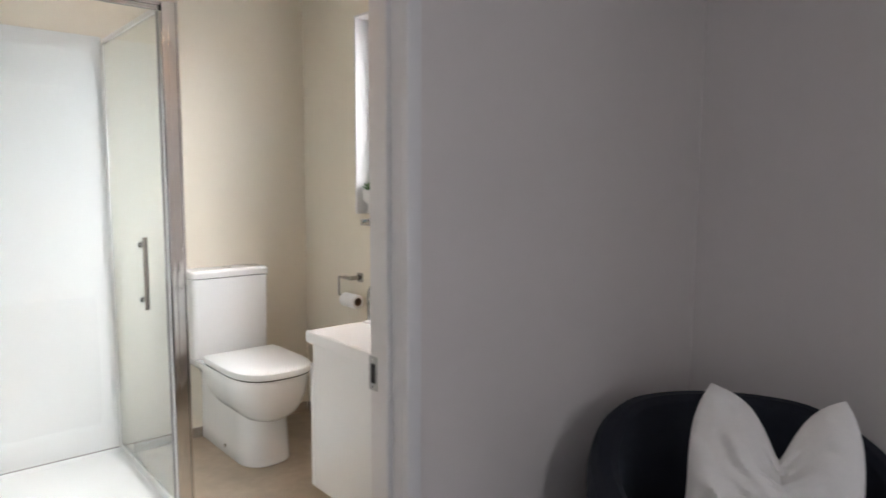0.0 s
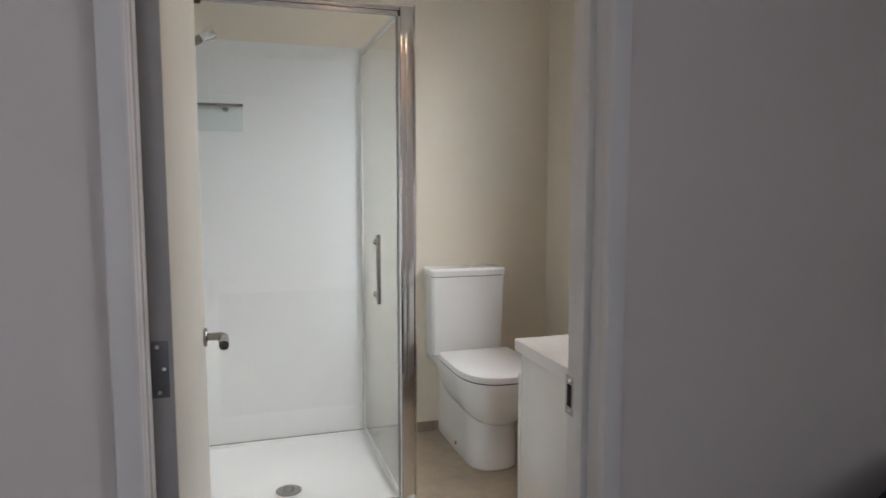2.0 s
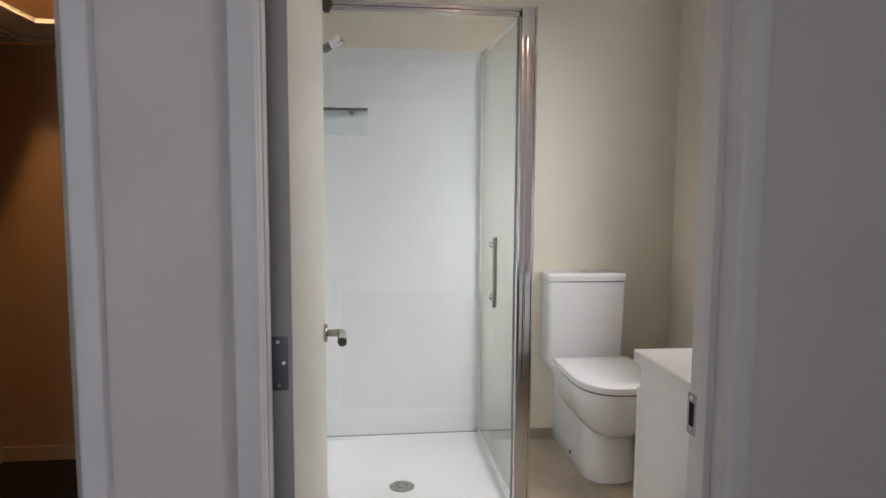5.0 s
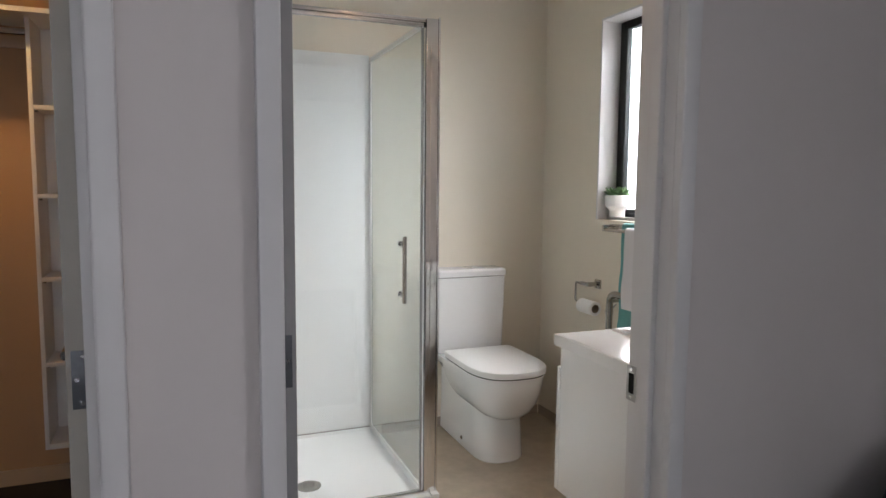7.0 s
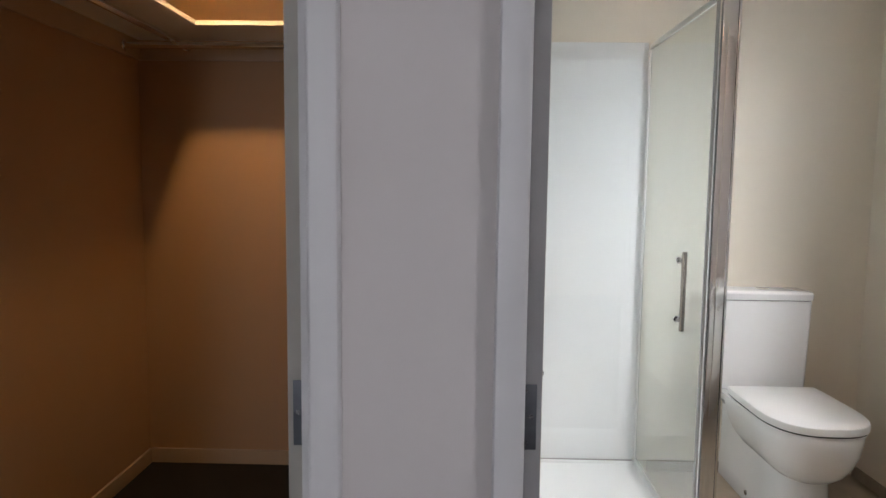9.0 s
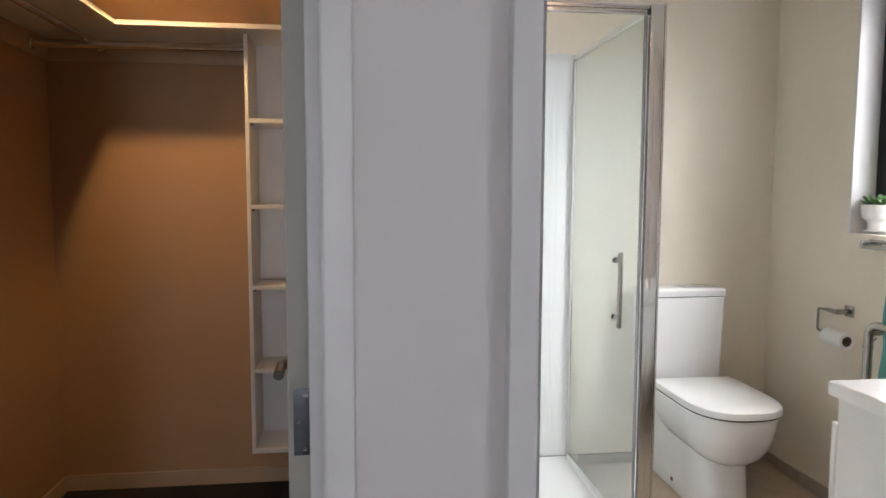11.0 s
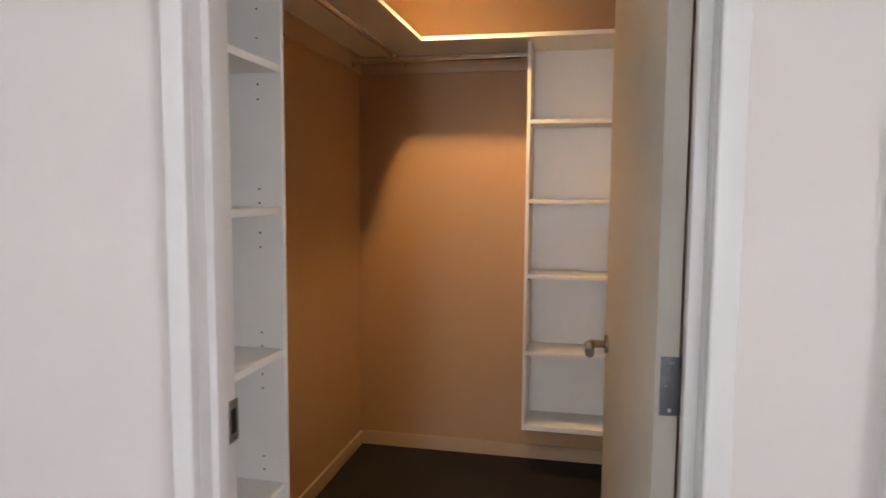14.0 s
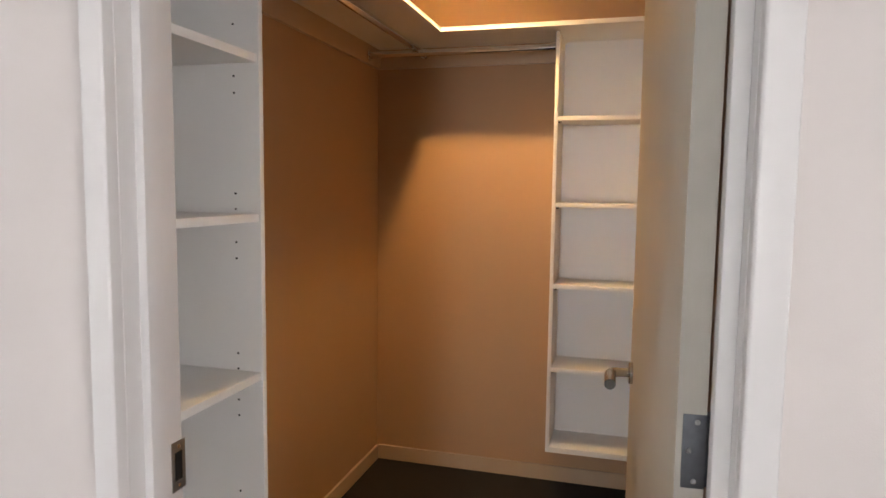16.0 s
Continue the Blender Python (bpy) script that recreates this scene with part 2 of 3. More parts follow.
J = 0.022
structure("floor", box(-1.75, 2.25, -4.72, 2.34, FLOOR - 0.08, FLOOR), M_CARPET, "dark charcoal carpet of bedroom and closet", "floor")
structure("ceiling", box(-1.75, 2.25, -4.72, 2.34, CEILING, CEILING + 0.06), M_CEIL, "plain white painted ceiling", "ceiling")
structure("wall_north", wall_boxes(
    (-1.6, WARD[0] - J, 0, 0.1, FLOOR, CEILING), (WARD[1] + J, BATH[0] - J, 0, 0.1, FLOOR, CEILING), (BATH[1] + J, 2.1, 0, 0.1, FLOOR, CEILING),
    (WARD[0] - J, WARD[1] + J, 0, 0.1, HEAD + J, CEILING), (BATH[0] - J, BATH[1] + J, 0, 0.1, HEAD + J, CEILING)),
    M_WALL, "off-white painted bedroom wall with two doorways", "wall")
structure("wall_west", box(-1.72, -1.6, -4.6, 0.05, FLOOR, CEILING), M_SIDEWALL, "cool white painted side wall", "wall")
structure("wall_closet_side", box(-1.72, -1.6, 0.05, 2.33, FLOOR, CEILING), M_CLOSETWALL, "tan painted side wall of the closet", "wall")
structure("wall_south", wall_boxes((-0.47, 2.22, -4.7, -4.6, FLOOR, CEILING), (-1.72, -1.085, -4.7, -4.6, FLOOR, CEILING), (-1.085, -0.47, -4.7, -4.6, 2.26, CEILING)), M_WALL, "off-white painted bedroom wall", "wall")
structure("wall_east", wall_boxes(
    (2.1, 2.22, -4.6, -2.8, FLOOR, CEILING), (2.1, 2.22, -1.6, 0.1, FLOOR, CEILING),
    (2.1, 2.22, -2.8, -1.6, FLOOR, 0.6), (2.1, 2.22, -2.8, -1.6, 2.1, CEILING)), M_WALL, "off-white painted wall beside the armchair with a window", "wall")
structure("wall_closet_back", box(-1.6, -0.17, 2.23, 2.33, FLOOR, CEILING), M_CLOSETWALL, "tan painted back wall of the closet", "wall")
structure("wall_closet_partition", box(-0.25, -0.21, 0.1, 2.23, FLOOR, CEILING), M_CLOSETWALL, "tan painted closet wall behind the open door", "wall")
structure("wall_bath_partition", box(-0.21, -0.17, 0.1, 2.23, FLOOR, CEILING), M_BATHWALL, "warm white painted wall between closet and bathroom", "wall")
structure("wall_bath_back", box(-0.17, RIGHT, BACK, BACK + 0.1, FLOOR, CEILING), M_BATHWALL, "warm white painted wall behind toilet and shower", "wall")
WY0, WY1, WZ0, WZ1 = 0.80, 1.662, 1.178, 2.155
structure("wall_bath_window", wall_boxes(
    (RIGHT, RIGHT + 0.16, 0.1, WY0, FLOOR, CEILING), (RIGHT, RIGHT + 0.16, WY1, BACK + 0.1, FLOOR, CEILING),
    (RIGHT, RIGHT + 0.16, WY0, WY1, FLOOR, WZ0), (RIGHT, RIGHT + 0.16, WY0, WY1, WZ1, CEILING)), M_BATHWALL, "warm white painted bathroom wall with a window", "wall")
bath_floor = structure("bath_floor", box(-0.17, RIGHT, 0.1, BACK, FLOOR + 0.001, BFLOOR), M_STONEFLOOR, "mottled beige stone-look bathroom floor", "floor")
structure("threshold", box(BATH[0], BATH[1], 0.0, 0.099, FLOOR, BFLOOR, 0.004), M_TRIM, "painted door sill under the bathroom door", "threshold")

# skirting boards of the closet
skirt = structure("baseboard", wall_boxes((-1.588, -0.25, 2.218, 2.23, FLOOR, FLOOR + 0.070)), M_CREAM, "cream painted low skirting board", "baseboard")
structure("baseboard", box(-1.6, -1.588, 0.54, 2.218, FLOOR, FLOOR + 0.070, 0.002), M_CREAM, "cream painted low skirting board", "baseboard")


# ---- door frames and doors ----
def architrave(x_in, out, z0, z1):
    """One upright casing: flat face with rounded edges. out is -1 or 1."""
    prof = [(-0.004, 0.0), (-0.004, -0.0185), (-0.0032, -0.0210), (-0.0010, -0.0228), (0.0015, -0.0235), (0.0325, -0.0235), (0.0350, -0.0228), (0.0362, -0.0205), (0.0365, -0.018), (0.0365, 0.0)]
    pts = [(x_in + out * (u + 0.005), v) for u, v in prof]
    bm = bmesh.new()
    add_loft(bm, [[(x, y, z0) for x, y in pts], [(x, y, z1) for x, y in pts]], smooth=False)
    return bm


def door_frame(name, x0, x1, strike_left, hinge_stop):
    f = thing(name, (x0, 0.05, FLOOR), "white painted door frame with narrow rounded casing", "door frame", kind="structure")
    for side, x in ((-1, x0), (1, x1)):
        a, b = sorted((x, x + side * J))
        strike = strike_left == (side < 0)
        part("jamb", box(a, b, -0.001, 0.122 if strike else 0.100, FLOOR, HEAD, 0.0015), M_TRIM, f)
        a, b = sorted((x, x - side * (0.016 if strike else hinge_stop)))
        part("door_stop", box(a, b, 0.032, 0.068, FLOOR, HEAD, 0.003), M_TRIM, f)
        part("casing", architrave(x, side, FLOOR, HEAD + 0.006), M_TRIM, f)
        # casing on the inner side
        a, b = sorted((x + side * 0.023, x + side * 0.074))
        part("inner_casing", box(a, b, 0.1015, 0.113, FLOOR, HEAD + 0.006, 0.003), M_TRIM, f)
    part("head_jamb", box(x0 - J, x1 + J, -0.001, 0.101, HEAD, HEAD + J), M_TRIM, f)
    part("head_casing", box(x0 - 0.041, x1 + 0.041, -0.0235, -0.0005, HEAD + 0.007, HEAD + 0.048, 0.003), M_TRIM, f)
    # strike plate let into the jamb
    x = x0 if strike_left else x1
    s = 1 if strike_left else -1
    a, b = sorted((x + s * 0.0003, x + s * 0.0022))
    plate = part("strike_plate", box(a, b, 0.094, 0.127, 0.838, 0.922, 0.0008), M_STRIKE, f, "satin metal strike plate")
    a, b = sorted((x + s * 0.0021, x + s * 0.0030))
    part("latch_hole", box(a, b, 0.100, 0.118, 0.856, 0.904), M_HOLE, plate)
    for z in (0.847, 0.913):
        part("screw", disc((x + s * 0.0021, 0.110, z), (s, 0, 0), 0.0035, 0.001, 10), M_SCREW, plate)
    return f


door_frame("door_frame_1", *WARD, True, 0.021)
door_frame("door_frame_2", *BATH, False, 0.003)


def door(name, x, side, angle, length, edge, label):
    """A leaf swung open into the room behind, hinged at x; side is the way its thickness goes."""
    d = thing(name, (x, 0.1025, FLOOR), label, "door", kind="structure")
    d.rotation_euler = (0, 0, radians(angle))
    t, h = 0.038, 1.99
    def bx(u0, u1, *r, **k):
        a, b = sorted((side * u0, side * u1))
        return box(a, b, *r, **k)
    part("leaf", bx(0, t, 0.0, length, 0.012, h, bev=0.0015), M_DOOR, d, local=True)
    part("edge_strip", bx(0.001, t - 0.001, -0.0012, 0.0005, 0.013, h - 0.001), edge, d, "door edge strip darker than the leaf", local=True)
    hz = 0.905 - FLOOR
    for s, u in ((side, t), (-side, 0.0)):
        p = Vector((side * u, length - 0.062, hz))
        out = Vector((s, 0, 0))
        lever = part("lever_handle", disc(p, out, 0.026, 0.009, 24, 0.002), M_STEEL, d, "satin steel lever handle on a round rose", local=True)
        path = arc_points(p + out * 0.008, p + out * 0.052, p + out * 0.056 + Vector((0, -0.092, -0.005)), 0.020, 8)
        part("lever", tube(path, [0.0105] * 2 + [0.0120] * (len(path) - 4) + [0.0138, 0.0130], 18), M_STEEL, lever, local=True)
    part("latch_plate", bx(0.006, 0.030, length - 0.0005, length + 0.0012, hz - 0.11, hz + 0.02), M_STEEL, d, local=True)
    for zc in (0.22, 1.006 - FLOOR, 1.78):
        hinge = part("hinge", bx(0.0, 0.030, -0.0022, 0.0004, zc - 0.050, zc + 0.050, bev=0.001), M_HINGE, d, "grey zinc butt hinge", local=True)
        part("knuckle", tube([(side * -0.0035, 0.010, zc - 0.050), (side * -0.0035, 0.010, zc + 0.050)], 0.0045, 10), M_HINGE, hinge, local=True)
        for k, (u, dz) in enumerate(((0.012, 0.040), (0.022, 0.001), (0.014, -0.040))):
            part("screw", disc((side * u, -0.0020, zc + dz), (0, -1, 0), 0.0038, 0.0012, 10), M_SCREW, hinge, local=True)
    return d


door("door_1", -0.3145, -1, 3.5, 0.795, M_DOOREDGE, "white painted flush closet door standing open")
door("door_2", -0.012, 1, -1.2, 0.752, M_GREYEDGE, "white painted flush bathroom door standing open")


# ---- closet ----
def corner_shelf():
    s = thing("hat_shelf", (-1.2, 2.0, 1.993), "white melamine L-shaped hat shelf on wall battens", "shelf")
    pts = [(-1.598, 0.104), (-1.20, 0.104), (-1.20, 1.913), (-0.252, 1.913), (-0.252, 2.228), (-1.598, 2.228)]
    part("shelf_board", prism(pts, 1.993, 2.012, 0.0015), M_MELAMINE, s)
    part("batten", box(-1.58, -0.732, 2.21, 2.2295, 1.905, 1.9925, 0.001), M_CREAM, s)
    part("batten", box(-1.5995, -1.581, 0.545, 2.2295, 1.905, 1.9925, 0.001), M_CREAM, s)
    return s


corner_shelf()


def rail(name, a, b, label, flanges):
    r = thing(name, a, label, "hanging rail", "hanging rails of the closet")
    part("tube", tube([a, b], 0.015, 20), M_CHROME, r)
    for p, way in flanges:
        part("socket", disc(p, way, 0.024, 0.008, 18, 0.002), M_CHROME, r)
    return r


rail("hanging_rail", (-1.598, 2.06, 1.940), (-0.730, 2.06, 1.940), "chrome hanging rail under the hat shelf at the back", [((-0.729, 2.06, 1.940), (-1, 0, 0)), ((-1.580, 2.06, 1.940), (1, 0, 0))])
rail("hanging_rail", (-1.36, 0.545, 1.966), (-1.36, 2.205, 1.966), "chrome hanging rail under the side hat shelf", [((-1.36, 0.543, 1.966), (0, 1, 0)), ((-1.36, 2.209, 1.966), (0, -1, 0))])


def back_tower():
    t = thing("shelf_tower", (-0.5, 2.1, 0.205), "white melamine shelf tower fixed above the floor, empty", "shelf unit", "closet shelf towers")
    part("side_panel", box(-0.729, -0.713, 2.0, 2.228, 0.205, 1.9925, 0.001), M_MELAMINE, t)
    part("side_panel", box(-0.268, -0.252, 2.0, 2.228, 0.205, 1.9925, 0.001), M_MELAMINE, t)
    part("back_panel", box(-0.713, -0.268, 2.221, 2.2285, 0.222, 1.9925), M_MELAMINE, t)
    part("bottom_board", box(-0.713, -0.268, 2.0, 2.2205, 0.205, 0.229, 0.001), M_MELAMINE, t)
    for z in (1.648, 1.288, 0.942, 0.580):
        shelf = part("shelf", box(-0.7128, -0.2682, 2.003, 2.2205, z - 0.018, z, 0.001), M_MELAMINE, t)
        part("pin", disc((-0.713, 2.03, z - 0.023), (1, 0, 0), 0.004, 0.012, 8), M_STEEL, shelf)
    return t


back_tower()


def side_tower():
    t = thing("shelf_tower", (-1.41, 0.33, FLOOR), "white melamine shelf tower with pin holes inside the closet door, empty", "shelf unit", "closet shelf towers")
    x0, x1, y0, y1 = -1.598, -1.213, 0.124, 0.532
    part("side_panel", box(x0, x1, y0, y0 + 0.016, FLOOR, 1.9925, 0.001), M_MELAMINE, t)
    far = part("side_panel", box(x0, x1, y1 - 0.016, y1, FLOOR, 1.9925, 0.001), M_MELAMINE, t)
    part("back_panel", box(x0, x0 + 0.008, y0 + 0.016, y1 - 0.016, 0.05, 1.9925), M_MELAMINE, t)
    part("plinth", box(x0 + 0.01, x1 - 0.04, y0 + 0.016, y1 - 0.016, FLOOR, 0.05), M_MELAMINE, t)
    for z in (1.632, 1.283, 0.920, 0.565, 0.212, 0.068):
        part("shelf", box(x0 + 0.009, x1 - 0.004, y0 + 0.0165, y1 - 0.0165, z - 0.018, z, 0.001), M_MELAMINE, t)
    for z in (1.77, 1.699, 1.587, 1.55, 1.327, 1.292, 1.217, 1.18, 0.96, 0.924, 0.85, 0.813, 0.63, 0.595, 0.50, 0.465):
        part("pin_hole", disc((-1.276, y1 - 0.0161, z), (0, -1, 0), 0.0026, 0.0006, 10), M_HOLE, far)
    return t


side_tower()


def downlight(x, y, glow, label):
    d = thing("downlight", (x, y, CEILING), label, "ceiling light", "downlights")
    bm = bmesh.new()
    add_lathe(bm, [(0.040, -0.001), (0.062, -0.001), (0.060, -0.006), (0.044, -0.009), (0.040, -0.006)], (x, y, CEILING))
    part("trim_ring", bm, M_TRIM, d)
    part("diffuser", disc((x, y, CEILING - 0.003), (0, 0, -1), 0.039, 0.003), glow, d)
    return d


downlight(-1.058, 1.639, M_AMBERGLOW, "small round warm ceiling downlight in the closet")
downlight(0.79, 0.18, M_LAMPGLOW, "small round ceiling downlight in the bathroom")

# ---- shower ----
SX, SY, SZ = 0.742, 1.365, 1.985      # glass planes and top of the frame
TX = 0.768     # outer side of the tray


def shower_tray():
    t = thing("shower_tray", (0.3, 1.7, BFLOOR), "white acrylic shower tray with a round drain", "shower tray")
    x0, x1, y0, y1, top = -0.168, TX, 1.325, BACK - 0.002, 0.060
    bm = bmesh.new()
    def ring(i, z):
        return [(x0 + i, y0 + i, z), (x1 - i, y0 + i, z), (x1 - i, y1 - i, z), (x0 + i, y1 - i, z)]
    rings = [ring(0.004, BFLOOR), ring(0.0, BFLOOR + 0.01), ring(0.0, top - 0.012), ring(0.004, top - 0.003), ring(0.012, top)]
    def inner(e, w, z):
        return [(x0 + w, y0 + e, z), (x1 - e + 0.032, y0 + e, z), (x1 - e + 0.032, y1 - w, z), (x0 + w, y1 - w, z)]
    rings += [inner(0.060, 0.02, top), inner(0.062, 0.023, top - 0.002), inner(0.067, 0.030, top - 0.013), inner(0.085, 0.052, top - 0.019), inner(0.30, 0.26, top - 0.022)]
    add_loft(bm, rings)
    part("tray", bm, M_ACRYLIC, t)
    part("corner_foot", box(TX + 0.0005, 0.801, 1.325, 1.392, BFLOOR, top, 0.003), M_ACRYLIC, t)
    bm = bmesh.new()
    add_lathe(bm, [(0.052, 0.0), (0.054, 0.003), (0.048, 0.006), (0.030, 0.007)], (0.312, 1.627, top - 0.022), 32)
    drain = part("drain_cover", bm, M_STEEL, t, "dull steel drain cover")
    for k in range(14):
        a = 2 * math.pi * k / 14
        part("slot", disc((0.312 + 0.021 * math.cos(a), 1.627 + 0.021 * math.sin(a), top - 0.0149), (0, 0, 1), 0.0034, 0.0004, 8), M_HOLE, drain)
    return t


shower_tray()
LY = BACK - 0.018
liner = thing("shower_liner", (0.3, LY, 0.060), "glossy white acrylic shower wall lining", "shower wall")
part("back_sheet", box(-0.152, 0.734, LY, BACK - 0.0015, 0.0605, 1.988, 0.004), M_ACRYLIC, liner)
part("side_sheet", box(-0.1685, -0.1525, 1.335, BACK - 0.0015, 0.0605, 1.988, 0.004), M_ACRYLIC, liner)
part("seal", box(-0.15, 0.73, LY - 0.005, LY, 0.0605, 0.0650), M_SILICONE, liner, "thin grey sealant line")


def shower_enclosure():
    s = thing("shower_enclosure", (SX, SY, 0.061), "chrome framed clear glass corner shower enclosure", "shower")
    z0 = 0.061
    post = part("corner_post", box(SX - 0.004, SX + 0.016, SY - 0.020, SY + 0.020, z0, SZ, 0.003), M_CHROME, s, "polished chrome corner post")
    part("outer_fin", box(SX + 0.0165, SX + 0.048, SY - 0.013, SY + 0.012, z0, SZ + 0.002, 0.002), M_CHROME, post)
    part("edge_strip", box(SX + 0.0485, SX + 0.056, SY - 0.016, SY + 0.012, z0, SZ + 0.008, 0.002), M_CHROME, post)
    part("door_seal", box(SX - 0.016, SX - 0.010, SY - 0.008, SY + 0.012, z0 + 0.01, SZ - 0.035), M_SILICONE, post)
    part("corner_cap", box(SX - 0.010, SX + 0.002, SY - 0.014, SY + 0.004, SZ - 0.032, SZ - 0.012, 0.002), M_BLACK, post, "black plastic corner cap")
    head = part("header_rail", box(-0.150, SX - 0.005, SY - 0.014, SY + 0.014, SZ - 0.016, SZ, 0.003), M_CHROME, s)
    part("header_lip", box(-0.150, SX - 0.012, SY - 0.010, SY + 0.008, SZ - 0.032, SZ - 0.0165, 0.002), M_CHROME, head)
    part("sill_rail", box(-0.150, SX - 0.005, SY - 0.014, SY + 0.014, z0, z0 + 0.008, 0.002), M_CHROME, s)
    part("wall_channel", box(-0.1515, -0.125, SY - 0.014, SY + 0.014, z0 + 0.0085, SZ - 0.033, 0.002), M_SATIN, s)
    part("side_top_rail", box(SX - 0.006, SX + 0.010, SY + 0.0205, LY - 0.001, SZ - 0.030, SZ - 0.008, 0.002), M_SATIN, s)
    part("side_bottom_rail", box(SX - 0.006, SX + 0.010, SY + 0.0205, LY - 0.001, z0, z0 + 0.018, 0.002), M_SATIN, s)
    part("wall_channel", box(SX - 0.010, SX + 0.008, LY - 0.018, LY - 0.0005, z0 + 0.0185, SZ - 0.0305, 0.002), M_SATIN, s)
    pane = part("side_pane", box(SX - 0.001, SX + 0.005, SY + 0.0205, LY - 0.0185, z0 + 0.0185, SZ - 0.0305), M_PANE, s, "clear glass pane")
    pane.visible_shadow = False
    leaf = part("glass_door", box(-0.02, SX - 0.018, SY - 0.003, SY + 0.003, z0 + 0.014, SZ - 0.034), M_GLASS, s, "clear glass door leaf")
    leaf.visible_shadow = False
    fixed = part("fixed_pane", box(-0.1245, -0.026, SY - 0.003, SY + 0.003, z0 + 0.0095, SZ - 0.0335), M_GLASS, s, "clear glass pane")
    fixed.visible_shadow = False
    bm = bmesh.new()
    add_loft(bm, [[(0.009 - w, SY - 0.034, z), (0.047 + w, SY - 0.034, z), (0.047 + w, SY - 0.0145, z), (0.009 - w, SY - 0.0145, z)] for z, w in ((SZ - 0.048, -0.010), (SZ - 0.040, -0.006), (SZ - 0.004, 0.0))])
    part("pivot_block", bm, M_BRONZE, s, "dark bronze pivot block")
    hx = 0.642
    bar = part("door_handle", tube([(hx, SY - 0.045, 0.872), (hx, SY - 0.045, 1.136)], 0.0085, 18), M_STEEL, s, "brushed steel bar handle")
    for z in (0.903, 1.105):
        part("standoff", tube([(hx, SY - 0.040, z), (hx, SY - 0.0032, z)], 0.007, 12), M_STEEL, bar)
        part("knob", disc((hx, SY + 0.0032, z), (0, 1, 0), 0.012, 0.010, 18, 0.002), M_CHROME, bar)
    return s


shower_enclosure()


def shower_caddy():
    c = thing("shower_shelf", (0.0, LY, 1.68), "clear glass shower shelf with a chrome bracket", "shelf")
    part("glass_shelf", box(-0.151, 0.176, LY - 0.105, LY - 0.0005, 1.680, 1.687, 0.002), M_GLASS, c)
    part("back_plate", box(-0.151, 0.176, LY - 0.008, LY - 0.0005, 1.572, 1.6795, 0.002), M_PLATE, c)
    part("front_edge", box(-0.151, 0.176, LY - 0.1085, LY - 0.1055, 1.6795, 1.6875), M_STEEL, c, "dark metal edge strip")
    part("bracket", disc((0.10, LY - 0.0085, 1.672), (0, -1, 0), 0.014, 0.02, 18, 0.003), M_CHROME, c)
    return c


shower_caddy()


def shower_head():
    h = thing("hand_shower", (-0.152, 1.72, 1.84), "small chrome hand shower on a wall arm", "shower head")
    part("wall_rose", disc((-0.1519, 1.72, 1.80), (1, 0, 0), 0.028, 0.012, 20, 0.003), M_CHROME, h)
    part("arm", tube(arc_points((-0.14, 1.72, 1.80), (-0.085, 1.72, 1.80), (-0.004, 1.72, 1.884), 0.035), 0.010, 14), M_CHROME, h)
    d = Vector((0.84, -0.12, 0.50)).normalized()
    p = Vector((-0.004, 1.72, 1.882))
    part("holder", tube([p - d * 0.006, p + d * 0.004, p + d * 0.030], [0.014, 0.018, 0.017], 18), M_STEEL, h)
    part("spray_head", tube([p + d * 0.0305, p + d * 0.040, p + d * 0.070, p + d * 0.086, p + d * 0.090], [0.014, 0.019, 0.026, 0.027, 0.022], 22), M_CHROME, h)
    return h


shower_head()


# ---- toilet ----
def d_ring(cx, hw, yb, yf, z, n=26, power=2.7, nip=0.0):
    """A D outline: straight sides from the back, rounded front."""
    depth = min(hw * 1.25, (yb - yf) * 0.75)
    ys = yf + depth
    pts = [(cx + hw - nip, yb, z), (cx + hw - nip * 0.25, yb - 0.05, z)]
    for k in range(n + 1):
        a = math.pi * k / n
        c, s = math.cos(a), math.sin(a)
        pts.append((cx + hw * math.copysign(abs(c) ** (2 / power), c), ys - depth * abs(s) ** (2 / power), z))
    pts += [(cx - hw + nip * 0.25, yb - 0.05, z), (cx - hw + nip, yb, z)]
    return pts


